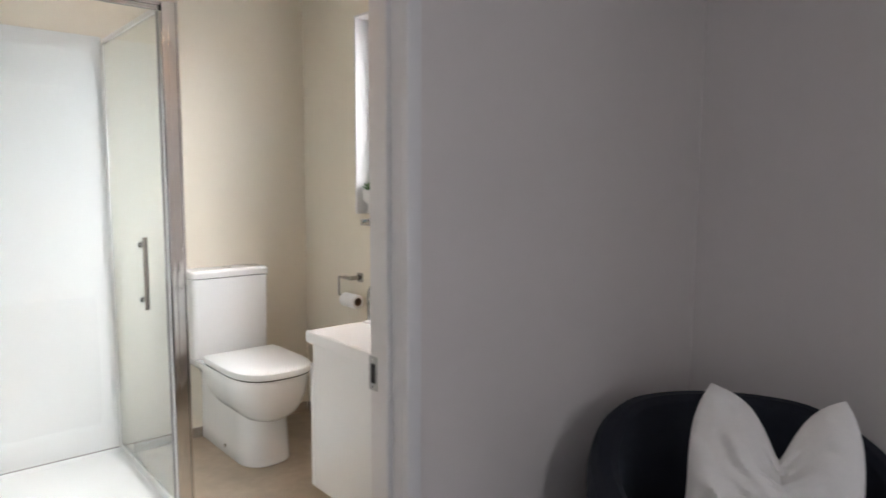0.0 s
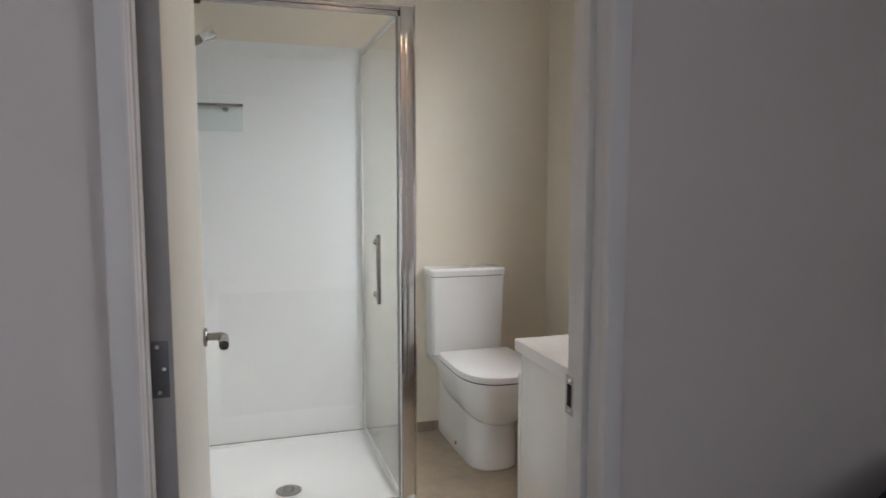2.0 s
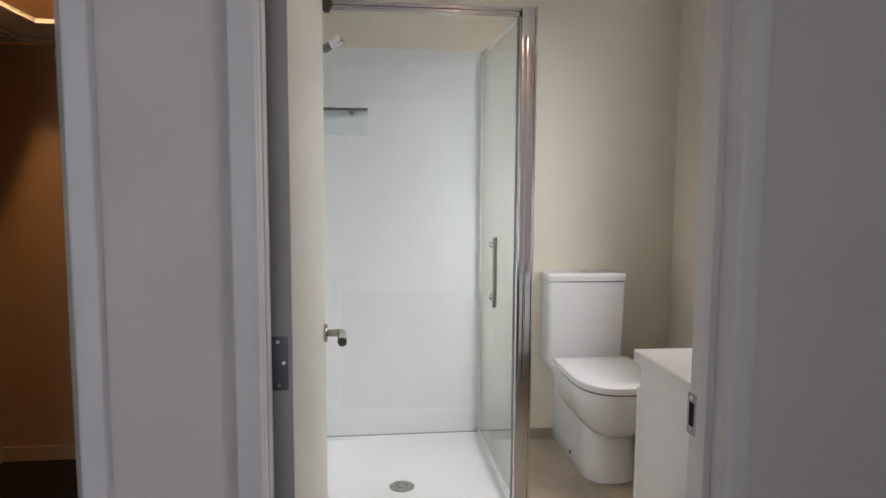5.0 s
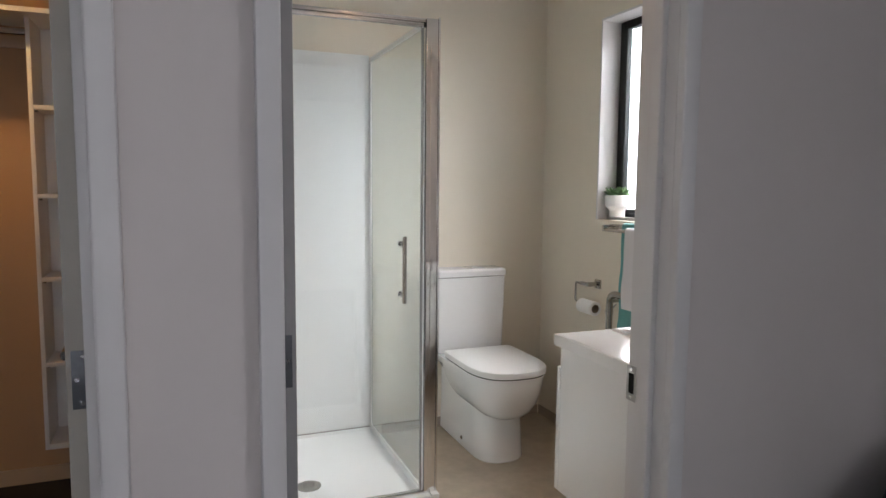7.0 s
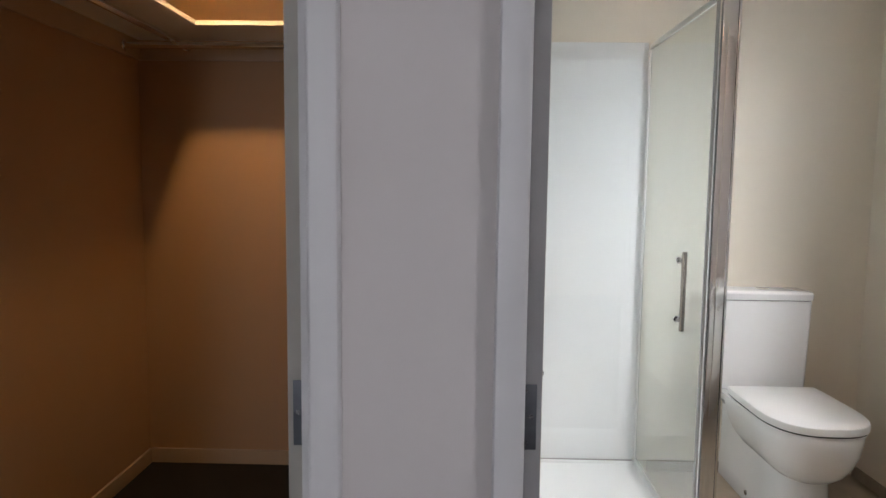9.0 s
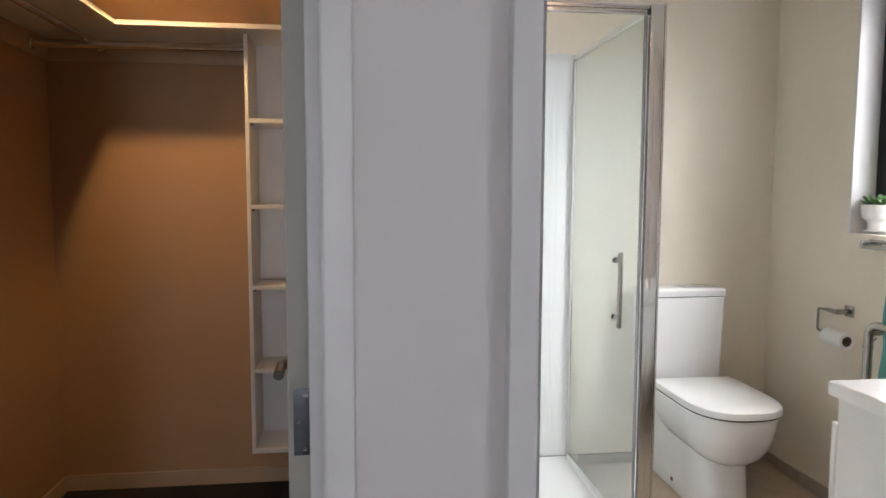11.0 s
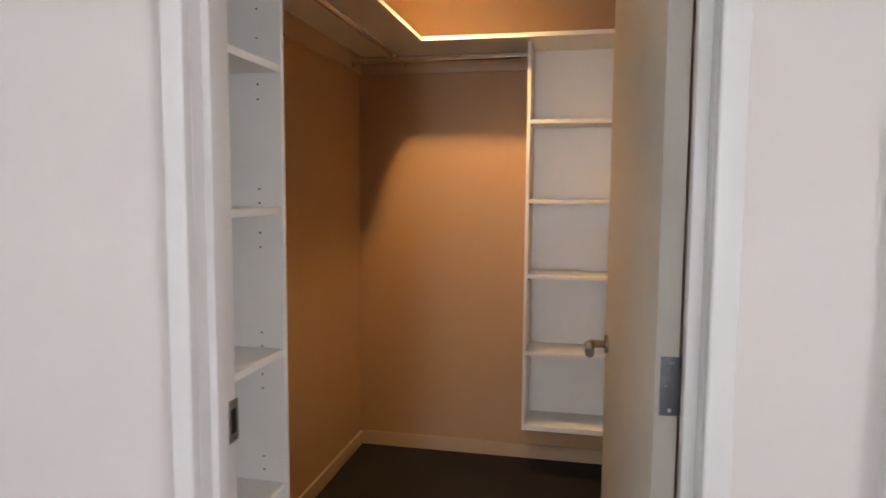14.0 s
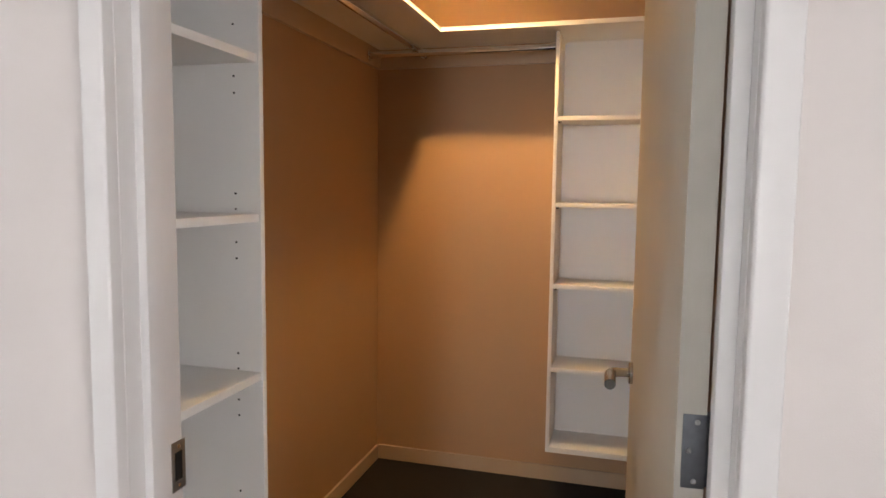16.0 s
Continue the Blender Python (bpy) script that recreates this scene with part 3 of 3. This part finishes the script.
def toilet():
    cx = 1.266
    t = thing("toilet", (cx, 1.9, BFLOOR), "white ceramic close-coupled toilet with closed lid", "toilet")
    bm = bmesh.new()
    B, W = BFLOOR, BACK - 0.004
    # skirted foot, bowl and the ledge under the cistern
    add_loft(bm, [d_ring(cx, w, W, f, z, power=2.6) for z, w, f in ((B, 0.123, 1.616), (B + 0.006, 0.126, 1.612), (0.08, 0.123, 1.616), (0.18, 0.119, 1.625), (0.30, 0.119, 1.645), (0.43, 0.122, 1.68))])
    add_loft(bm, [d_ring(cx, w, b, f, z, power=2.35) for z, w, b, f in ((0.226, 0.040, 1.78, 1.612), (0.232, 0.080, 1.81, 1.580), (0.246, 0.112, 1.85, 1.553), (0.273, 0.142, 1.90, 1.525), (0.312, 0.166, 1.95, 1.502), (0.360, 0.181, 1.98, 1.485), (0.406, 0.189, 1.99, 1.477), (0.439, 0.192, 1.995, 1.474), (0.447, 0.189, 1.995, 1.478))])
    add_loft(bm, [d_ring(cx, w, W, f, z, power=3.0) for z, w, f in ((0.340, 0.117, 1.93), (0.375, 0.134, 1.90), (0.398, 0.168, 1.87), (0.413, 0.187, 1.85), (0.420, 0.191, 1.845), (0.4465, 0.192, 1.84))])
    pan = part("pan", bm, M_CERAMIC, t)
    part("bolt_cap", disc((cx - 0.1225, 1.885, 0.050), (-1, 0, 0), 0.0105, 0.006, 14, 0.002), M_STEEL, pan, "chrome fixing cap")
    part("seat_ring", add_loft(bmesh.new(), [d_ring(cx, w, 1.972, f, z, nip=0.008, power=2.65) for z, w, f in ((0.4472, 0.184, 1.480), (0.4485, 0.190, 1.474), (0.4545, 0.190, 1.474), (0.4555, 0.186, 1.478))]), M_SEAT, t)
    part("seat_gap", add_loft(bmesh.new(), [d_ring(cx, 0.1925, 1.965, 1.4715, z, nip=0.008, power=2.65) for z in (0.4548, 0.4590)]), M_HOLE, t)
    part("lid", add_loft(bmesh.new(), [d_ring(cx, w, b, f, z, nip=0.008, power=2.65) for z, w, b, f in ((0.4588, 0.191, 1.973, 1.473), (0.461, 0.195, 1.975, 1.469), (0.481, 0.1955, 1.975, 1.4685), (0.4875, 0.193, 1.974, 1.471), (0.4915, 0.186, 1.970, 1.478), (0.493, 0.10, 1.93, 1.56))]), M_SEAT, t, "closed white lid")
    for dx in (-0.075, 0.075):
        part("lid_hinge", tube([(cx + dx - 0.02, 1.990, 0.462), (cx + dx + 0.02, 1.990, 0.462)], 0.0155, 16), M_SEAT, t)
    cxc = 1.266

    def c_ring(hw, y0, z, r=0.02, n=5):
        pts = [(cxc + hw, W, z)]
        for px, sgn in ((cxc + hw - r, 1), (cxc - hw + r, -1)):
            for k in range(n + 1):
                a = radians(90 * (k if sgn > 0 else n - k) / n)
                pts.append((px + sgn * r * math.cos(a), y0 + r - r * math.sin(a), z))
        return pts + [(cxc - hw, W, z)]
    bm = bmesh.new()
    add_loft(bm, [c_ring(w, y, z) for z, w, y in ((0.447, 0.186, 2.066), (0.452, 0.192, 2.060), (0.50, 0.194, 2.057), (0.850, 0.199, 2.050), (0.853, 0.196, 2.053))])
    part("cistern", bm, M_CERAMIC, t)
    bm = bmesh.new()
    add_loft(bm, [c_ring(w, y, z) for z, w, y in ((0.8555, 0.198, 2.049), (0.858, 0.2025, 2.045), (0.884, 0.2035, 2.044), (0.8925, 0.199, 2.049), (0.896, 0.188, 2.060))])
    part("lid_seam", add_loft(bmesh.new(), [c_ring(0.1945, 2.055, 0.8528), c_ring(0.1945, 2.055, 0.8556)]), M_HOLE, t)
    lid = part("cistern_lid", bm, M_CERAMIC, t)
    by = 2.115
    button = part("flush_button", tube([(cxc, by, 0.8955), (cxc, by, 0.9000), (cxc, by, 0.9015)], [0.028, 0.028, 0.024], 28), M_CHROME, lid, "chrome dual flush button")
    part("button_split", box(cxc - 0.0008, cxc + 0.0008, by - 0.026, by + 0.026, 0.9013, 0.9021), M_HOLE, button)
    return t


toilet()


# ---- vanity ----
def vanity():
    v = thing("vanity_cabinet", (1.28, 0.35, 0.40), "white lacquered wall-hung vanity cabinet", "cabinet")
    x0, x1, y0, y1, z0, z1 = 0.893, RIGHT - 0.001, 0.125, 0.566, 0.400, 0.853
    part("body", box(x0, x1, y0, y1, z0, z1, 0.0015), M_VANITY, v)
    mid = (x0 + x1) / 2
    for a, b in ((x0, mid - 0.0015), (mid + 0.0015, x1)):
        d = part("cabinet_door", box(a, b, y1 + 0.002, y1 + 0.020, z0, 0.787, 0.002), M_VANITY, v)
        part("handle_lip", box(a + 0.02, b - 0.02, y1 + 0.004, y1 + 0.018, 0.789, 0.795, 0.001), M_STEEL, d)
    return v


vanity()


def vanity_top():
    t = thing("basin_top", (1.28, 0.36, 0.854), "glossy white vanity top with a raised basin", "washbasin")
    x0, x1, y0, y1 = 0.884, RIGHT - 0.001, 0.125, 0.592
    bm = bmesh.new()
    def ring(a, b, c, d, z):
        return [(a, c, z), (b, c, z), (b, d, z), (a, d, z)]
    def inset(i, z):
        return ring(1.09 + i, 1.62 - i, 0.24 + i, 0.565 - i, z)
    add_loft(bm, [ring(x0, x1, y0, y1, 0.854), ring(x0, x1, y0, y1, 0.885), ring(x0 + 0.003, x1, y0, y1 - 0.003, 0.888),
                  inset(-0.012, 0.888), inset(-0.008, 0.894), inset(0.0, 0.896), inset(0.008, 0.892), inset(0.03, 0.845), inset(0.07, 0.810), inset(0.15, 0.805)])
    part("slab", bm, M_CERAMIC, t)
    part("waste", disc((1.355, 0.41, 0.8052), (0, 0, 1), 0.03, 0.004, 24, 0.001), M_CHROME, t)
    return t


vanity_top()


# ---- bathroom window ----
def bath_window():
    w = thing("window_1", (1.850, (WY0 + WY1) / 2, WZ0), "black aluminium window in a white lined reveal", "window", kind="structure")
    y0, y1, z0, z1 = WY0 + 0.013, WY1 - 0.013, WZ0 + 0.015, WZ1 - 0.013
    part("reveal_lining", box(1.764, 1.905, WY1 - 0.012, WY1 - 0.0005, WZ0 + 0.0005, WZ1 - 0.0005, 0.001), M_TRIM, w)
    part("reveal_lining", box(1.764, 1.905, WY0 + 0.0005, WY0 + 0.012, WZ0 + 0.0005, WZ1 - 0.0005, 0.001), M_TRIM, w)
    part("reveal_head", box(1.764, 1.905, y0, y1, WZ1 - 0.012, WZ1 - 0.0005, 0.001), M_TRIM, w)
    part("window_sill", box(1.822, 1.905, y0, y1, WZ0 + 0.0005, WZ0 + 0.0145, 0.002), M_TRIM, w)
    fx0, fx1, fw = 1.870, 1.908, 0.038
    part("window_frame", box(fx0, fx1, y1 - fw, y1, z0, z1, 0.002), M_ALU, w)
    part("window_frame", box(fx0, fx1, y0, y0 + fw, z0, z1, 0.002), M_ALU, w)
    part("window_frame", box(fx0, fx1, y0 + fw + 0.0005, y1 - fw - 0.0005, z0, z0 + fw, 0.002), M_ALU, w)
    part("window_frame", box(fx0, fx1, y0 + fw + 0.0005, y1 - fw - 0.0005, z1 - fw, z1, 0.002), M_ALU, w)
    s0, s1 = fx0 - 0.012, fx0 + 0.018
    part("sash", box(s0, s1, y1 - fw - 0.034, y1 - fw - 0.006, z0 + fw + 0.002, z1 - fw - 0.002, 0.002), M_ALU, w)
    g = part("pane", box(fx0 + 0.012, fx0 + 0.016, y0 + fw, y1 - fw, z0 + fw, z1 - fw), M_WINDOW, w)
    g.visible_shadow = False
    stay = part("window_stay", box(1.838, 1.870, y1 - 0.26, y1 - 0.15, z0 + 0.004, z0 + 0.020, 0.003), M_ALU, w, "black window stay")
    part("stay_arm", box(1.822, 1.838, y1 - 0.25, y1 - 0.235, z0 + 0.006, z0 + 0.034, 0.003), M_ALU, stay)
    return w


bath_window()


def bedroom_window():
    w = thing("window_2", (2.16, -2.2, 0.6), "black aluminium bedroom window", "window", kind="structure")
    for a, b in ((-2.80, -2.75), (-1.65, -1.60)):
        part("window_frame", box(2.16, 2.20, a + 0.001, b - 0.001, 0.651, 2.049, 0.002), M_ALU, w)
    for a, b in ((0.601, 0.65), (2.05, 2.099)):
        part("window_frame", box(2.16, 2.20, -2.799, -1.601, a, b, 0.002), M_ALU, w)
    g = part("pane", box(2.178, 2.182, -2.75, -1.65, 0.65, 2.05), M_WINDOW, w)
    g.visible_shadow = False
    d = thing("window_3", (-0.78, -4.66, FLOOR), "tall narrow aluminium bedroom window", "window", kind="structure")
    for a, b in ((-1.084, -1.045), (-0.51, -0.471)):
        part("window_frame", box(a, b, -4.68, -4.64, FLOOR, 2.259, 0.002), M_ALU, d)
    for a, b in ((FLOOR, 0.08), (2.21, 2.259)):
        part("window_frame", box(-1.044, -0.511, -4.68, -4.64, a, b, 0.002), M_ALU, d)
    g = part("pane", box(-1.044, -0.511, -4.662, -4.658, 0.08, 2.21), M_WINDOW, d)
    g.visible_shadow = False
    return w


bedroom_window()


backdrop = structure("backdrop", box(4.6, 4.62, -1.2, 9.5, 0.85, 5.5), M_OVERCAST, "plain bright overcast sky outside the window", "sky")


# ---- things on the bathroom window wall ----
def succulent():
    p = thing("potted_succulent", (1.826, 1.572, WZ0 + 0.015), "small green succulent in a white footed pot on the window sill", "plant")
    x, y, z = 1.826, 1.572, WZ0 + 0.0148
    bm = bmesh.new()
    add_lathe(bm, [(0.036, 0.0), (0.038, 0.003), (0.038, 0.030), (0.042, 0.038), (0.058, 0.052), (0.062, 0.068), (0.063, 0.104), (0.060, 0.106), (0.056, 0.103), (0.055, 0.088)], (x, y, z), 36)
    part("pot", bm, M_POT, p, "white glazed footed pot")
    part("soil", disc((x, y, z + 0.086), (0, 0, 1), 0.054, 0.010, 24), M_SOIL, p)
    rng = random.Random(7)
    bm = bmesh.new()
    s, n = 10, 7
    rings = []
    for i in range(s + 1):
        u = i / s
        w = 0.0135 * (math.sin(math.pi * (0.16 + 0.80 * u)) ** 0.8) * (1.15 - 0.25 * u) if i < s else 0.0008
        th = w * 0.42
        rings.append([(w * math.cos(2 * math.pi * k / n), 0.058 * u, th * math.sin(2 * math.pi * k / n) + 0.012 * u * u) for k in range(n)])
    add_loft(bm, rings)
    leaf_mesh = mesh_of("leaf", bm, M_LEAF)
    for layer, (num, tilt, size) in enumerate(((6, 68, 0.75), (9, 46, 0.95), (11, 26, 1.1), (10, 10, 1.05))):
        for k in range(num):
            leaf = new("leaf", leaf_mesh)
            leaf.parent = p
            a = 360 * (k + 0.5 * (layer % 2)) / num + rng.uniform(-12, 12)
            leaf.matrix_basis = Matrix.Translation(Vector((x, y, z + 0.100)) - ORIGIN[p.name]) @ pose(0, 0, 0, 0, 0, a) @ pose(0, 0.008, 0, tilt + rng.uniform(-9, 9), rng.uniform(-12, 12), 0) @ Matrix.Scale(size * rng.uniform(0.85, 1.12), 4)
    return p


succulent()


def paper_holder():
    h = thing("paper_holder", (1.769, 1.63, 0.854), "chrome toilet paper holder on the wall", "paper holder")
    part("wall_plate", box(1.7605, 1.7695, 1.604, 1.650, 0.831, 0.877, 0.002), M_STEEL, h)
    part("post", box(1.700, 1.7603, 1.617, 1.637, 0.844, 0.864, 0.002), M_STEEL, h)
    part("arm", box(1.700, 1.716, 1.6372, 1.690, 0.846, 0.862, 0.003), M_STEEL, h)
    pts = arc_points((1.708, 1.689, 0.852), (1.708, 1.738, 0.852), (1.708, 1.738, 0.80), 0.012)
    pts = pts[:-1] + arc_points((1.708, 1.738, 0.80), (1.708, 1.738, 0.757), (1.708, 1.575, 0.757), 0.012)
    part("wire", tube(pts, 0.005, 12), M_STEEL, h)
    return h


paper_holder()


def paper_roll():
    r = thing("toilet_roll", (1.708, 1.62, 0.745), "nearly used white toilet paper roll on its holder", "toilet paper")
    bm = bmesh.new()
    seg, cz, cx = 28, 0.742, 1.708
    def ring(rad, y):
        return [(cx + rad * math.cos(2 * math.pi * k / seg), y, cz + rad * math.sin(2 * math.pi * k / seg)) for k in range(seg)]
    add_loft(bm, [ring(0.021, 1.561), ring(0.034, 1.560), ring(0.035, 1.562), ring(0.035, 1.678), ring(0.034, 1.680), ring(0.021, 1.679)], cap=False)
    part("paper", bm, M_PAPER, r)
    bm = bmesh.new()
    add_loft(bm, [ring(0.0215, 1.5615), ring(0.0205, 1.5615), ring(0.0205, 1.678), ring(0.0215, 1.678)], cap=False)
    part("core", bm, M_CARD, r, "brown cardboard core")
    return r


paper_roll()


def towel_rail():
    r = thing("towel_rail", (1.73, 1.2, 1.148), "double steel towel rail under the window", "towel rail")
    for x, z in ((1.735, 1.156), (1.695, 1.138)):
        part("bar", tube([(x, 1.500, z), (x, 0.86, z)], 0.0085, 14), M_STEEL, r)
    for y in (1.488, 0.875):
        part("bracket", box(1.684, 1.7695, y - 0.008, y + 0.008, 1.136, 1.160, 0.002), M_STEEL, r)
    return r


towel_rail()


def towel(name, x, top, y0, y1, front, back, mat, label):
    """A towel folded over a bar at x, hanging to the heights front and back."""
    t = thing(name, (x, (y0 + y1) / 2, top), label, "towel", "towels on the rail")
    bm = bmesh.new()
    n, m, th = 40, 18, 0.004
    gap = 0.0125
    path = []
    for k in range(n + 1):
        u = k / n
        if u < 0.45:
            path.append((x - gap - 0.010 * (1 - u / 0.45), front + (top - front) * u / 0.45))
        elif u < 0.55:
            a = math.pi * (u - 0.45) / 0.10
            path.append((x - gap * math.cos(a), top + gap * math.sin(a)))
        else:
            path.append((x + gap, top + (back - top) * (u - 0.55) / 0.45))
    outer = []
    for side in (1, -1):
        rows = []
        for k, (px, pz) in enumerate(path):
            a, b = path[max(k - 1, 0)], path[min(k + 1, n)]
            d = Vector((b[0] - a[0], 0, b[1] - a[1])).normalized()
            nrm = Vector((-d.z, 0, d.x))
            row = []
            for j in range(m + 1):
                v = j / m
                hang = min(1, max(0, (top - pz) / 0.3))
                wave = 0.005 * hang * math.sin(7.5 * v + 1.3) if px < x else 0.0
                row.append(Vector((px + wave - 0.002 * hang, y0 + (y1 - y0) * v + 0.006 * hang * math.sin(3 * pz * 9 + v * 3), pz)) + nrm * th * side)
            rows.append(row)
        outer.append(rows)
    rings = []
    for k in range(n + 1):
        rings.append(outer[0][k] + outer[1][k][::-1])
    add_loft(bm, rings)
    part("cloth", bm, mat, t)
    return t


towel("hand_towel", 1.735, 1.158, 1.05, 1.387, 0.62, 0.78, M_TEAL, "teal terry towel hung over the rail")
towel("hand_towel", 1.695, 1.140, 1.00, 1.312, 0.79, 0.85, M_WHITETOWEL, "white terry towel hung over the front rail")


def heated_rail():
    r = thing("bent_tube_rail", (1.70, 1.43, 0.36), "bent stainless tube rail fixed to the wall behind the vanity", "rail")
    pts = arc_points((1.705, 1.445, 0.36), (1.705, 1.445, 0.838), (1.705, 0.86, 0.838), 0.055, 10)
    part("tube", tube(pts, 0.017, 18), M_STEEL, r)
    part("collar", tube([(1.705, 1.445, 0.742), (1.705, 1.445, 0.756)], 0.0190, 18), M_STEEL, r)
    part("wall_hook", tube(arc_points((1.7695, 1.48, 0.775), (1.725, 1.480, 0.735), (1.712, 1.458, 0.75), 0.02), 0.005, 10), M_CHROME, r)
    for z in (0.40, 0.80):
        part("standoff", tube([(1.718, 1.445, z), (1.7695, 1.445, z)], 0.008, 10), M_STEEL, r)
    return r


heated_rail()


# ---- armchair in the bedroom corner ----
def armchair():
    cx, cy = 1.52, -0.485
    c = thing("armchair", (cx, cy, FLOOR), "navy velvet tub armchair with a rounded back", "armchair")
    def along(a):
        d = radians(a + 45)
        return math.cos(d), math.sin(d)
    rings = []
    for k in range(49):
        a = -128 + 256 * k / 48
        fall = min(1, max(0, (abs(a) - 35) / 85))
        fall = fall * fall * (3 - 2 * fall)
        top = 0.735 - 0.135 * fall
        ux, uy = along(a)
        prof = []
        outer, inner = 0.400, 0.312
        for r, z in ((outer - 0.05, 0.12), (outer - 0.012, 0.16), (outer, 0.34), (outer, top - 0.05), (outer - 0.008, top - 0.018), (outer - 0.028, top), (inner + 0.030, top), (inner + 0.010, top - 0.016), (inner, top - 0.05), (inner - 0.004, 0.34), (inner, 0.14)):
            prof.append((cx + r * ux, cy + r * uy, z + FLOOR))
        rings.append(prof)
    part("tub_back", add_loft(bmesh.new(), rings), M_NAVY, c)
    bm = bmesh.new()
    add_lathe(bm, [(0.26, 0.14), (0.305, 0.16), (0.312, 0.24), (0.312, 0.30)], (cx, cy, FLOOR))
    part("seat_base", bm, M_NAVY, c)
    bm = bmesh.new()
    add_lathe(bm, [(0.26, 0.301), (0.296, 0.315), (0.306, 0.36), (0.296, 0.41), (0.26, 0.428), (0.12, 0.436)], (cx, cy, FLOOR))
    part("seat_cushion", bm, M_NAVY, c)
    for a in (45, 135, 225, 315):
        x, y = cx + 0.23 * math.cos(radians(a)), cy + 0.23 * math.sin(radians(a))
        part("leg", tube([(x, y, FLOOR), (x, y, FLOOR + 0.16)], [0.013, 0.02], 14), M_DARKWOOD, c)
    return c


armchair()


def cushion():
    place = Vector((1.412, -0.575, 0.412))
    c = thing("scatter_cushion", place, "plump white linen cushion with a chopped top on the armchair", "cushion")
    bm = bmesh.new()
    n = 44
    m = pose(*place, 0, 0, -67) @ pose(0, 0, 0, -14, 0, 0)
    sheets = []
    for side in (1, -1):
        rows = []
        for i in range(n + 1):
            v = -1 + 2 * i / n
            row = []
            for j in range(n + 1):
                u = -1 + 2 * j / n
                puff = (max(0, 1 - abs(u) ** 2.6) * max(0, 1 - abs(v) ** 2.6)) ** 0.55
                x = u * (0.205 - 0.020 * (1 - v * v) + (0.0 if v < 0 else -0.062 * v ** 3))
                z = 0.215 + v * (0.205 + 0.018 * (abs(u) ** 2 - 0.2) + (0.016 if v > 0 else 0))
                chop = math.exp(-(abs(u - 0.09) / 0.34) ** 1.3) * max(0, (v + 0.35) / 1.35) ** 1.5
                z -= 0.142 * chop
                y = side * 0.085 * puff * (1 - 0.55 * chop)
                ray = math.hypot(u - 0.06, v - 0.45)
                spin = math.atan2(v - 0.45, u - 0.06)
                fold = 0.020 * noise.noise(Vector((u * 2.2, v * 2.6, side * 3.0))) + 0.005 * math.exp(-ray * 1.1) * math.sin(7 * spin + 6 * ray + side) + 0.016 * noise.noise(Vector((u * 5 + v * 3, v * 6, 2 + side)))
                row.append(m @ Vector((x, y + fold * puff ** 0.5, z)))
            rows.append(row)
        sheets.append(rows)
    verts = {}
    for s, rows in enumerate(sheets):
        for i in range(n + 1):
            for j in range(n + 1):
                edge = i in (0, n) or j in (0, n)
                key = (0 if edge else s, i, j)
                if key not in verts:
                    verts[key] = bm.verts.new(rows[i][j])
    for s in (0, 1):
        for i in range(n):
            for j in range(n):
                q = [verts[(0 if (a in (0, n) or b in (0, n)) else s, a, b)] for a, b in ((i, j), (i, j + 1), (i + 1, j + 1), (i + 1, j))]
                bm.faces.new(q)
    part("cover", bm, M_LINEN, c)
    return c


cushion()


# ---- pieces: skirting tiles of the bathroom ----
def tiles():
    sk = thing("tile_skirting", (RIGHT - 0.01, BACK - 0.01, BFLOOR), "taupe tile skirting along the bathroom walls", "baseboard", kind="structure")
    y = BACK - 0.012
    mesh_y = mesh_of("tile", box(0, 0.0095, 0, 0.296, 0, 0.052, 0.0012, 1), M_SKIRTTILE)
    while y > 0.75:
        ob = new("tile", mesh_y)
        ob.parent = sk
        ob.location = Vector((RIGHT - 0.010, y - 0.296, BFLOOR)) - ORIGIN[sk.name]
        y -= 0.299
    mesh_x = mesh_of("tile", box(0, 0.314, 0, 0.0095, 0, 0.052, 0.0012, 1), M_SKIRTTILE)
    for k in range(3):
        ob = new("tile", mesh_x)
        ob.parent = sk
        ob.location = Vector((0.808 + 0.317 * k, BACK - 0.010, BFLOOR)) - ORIGIN[sk.name]


tiles()
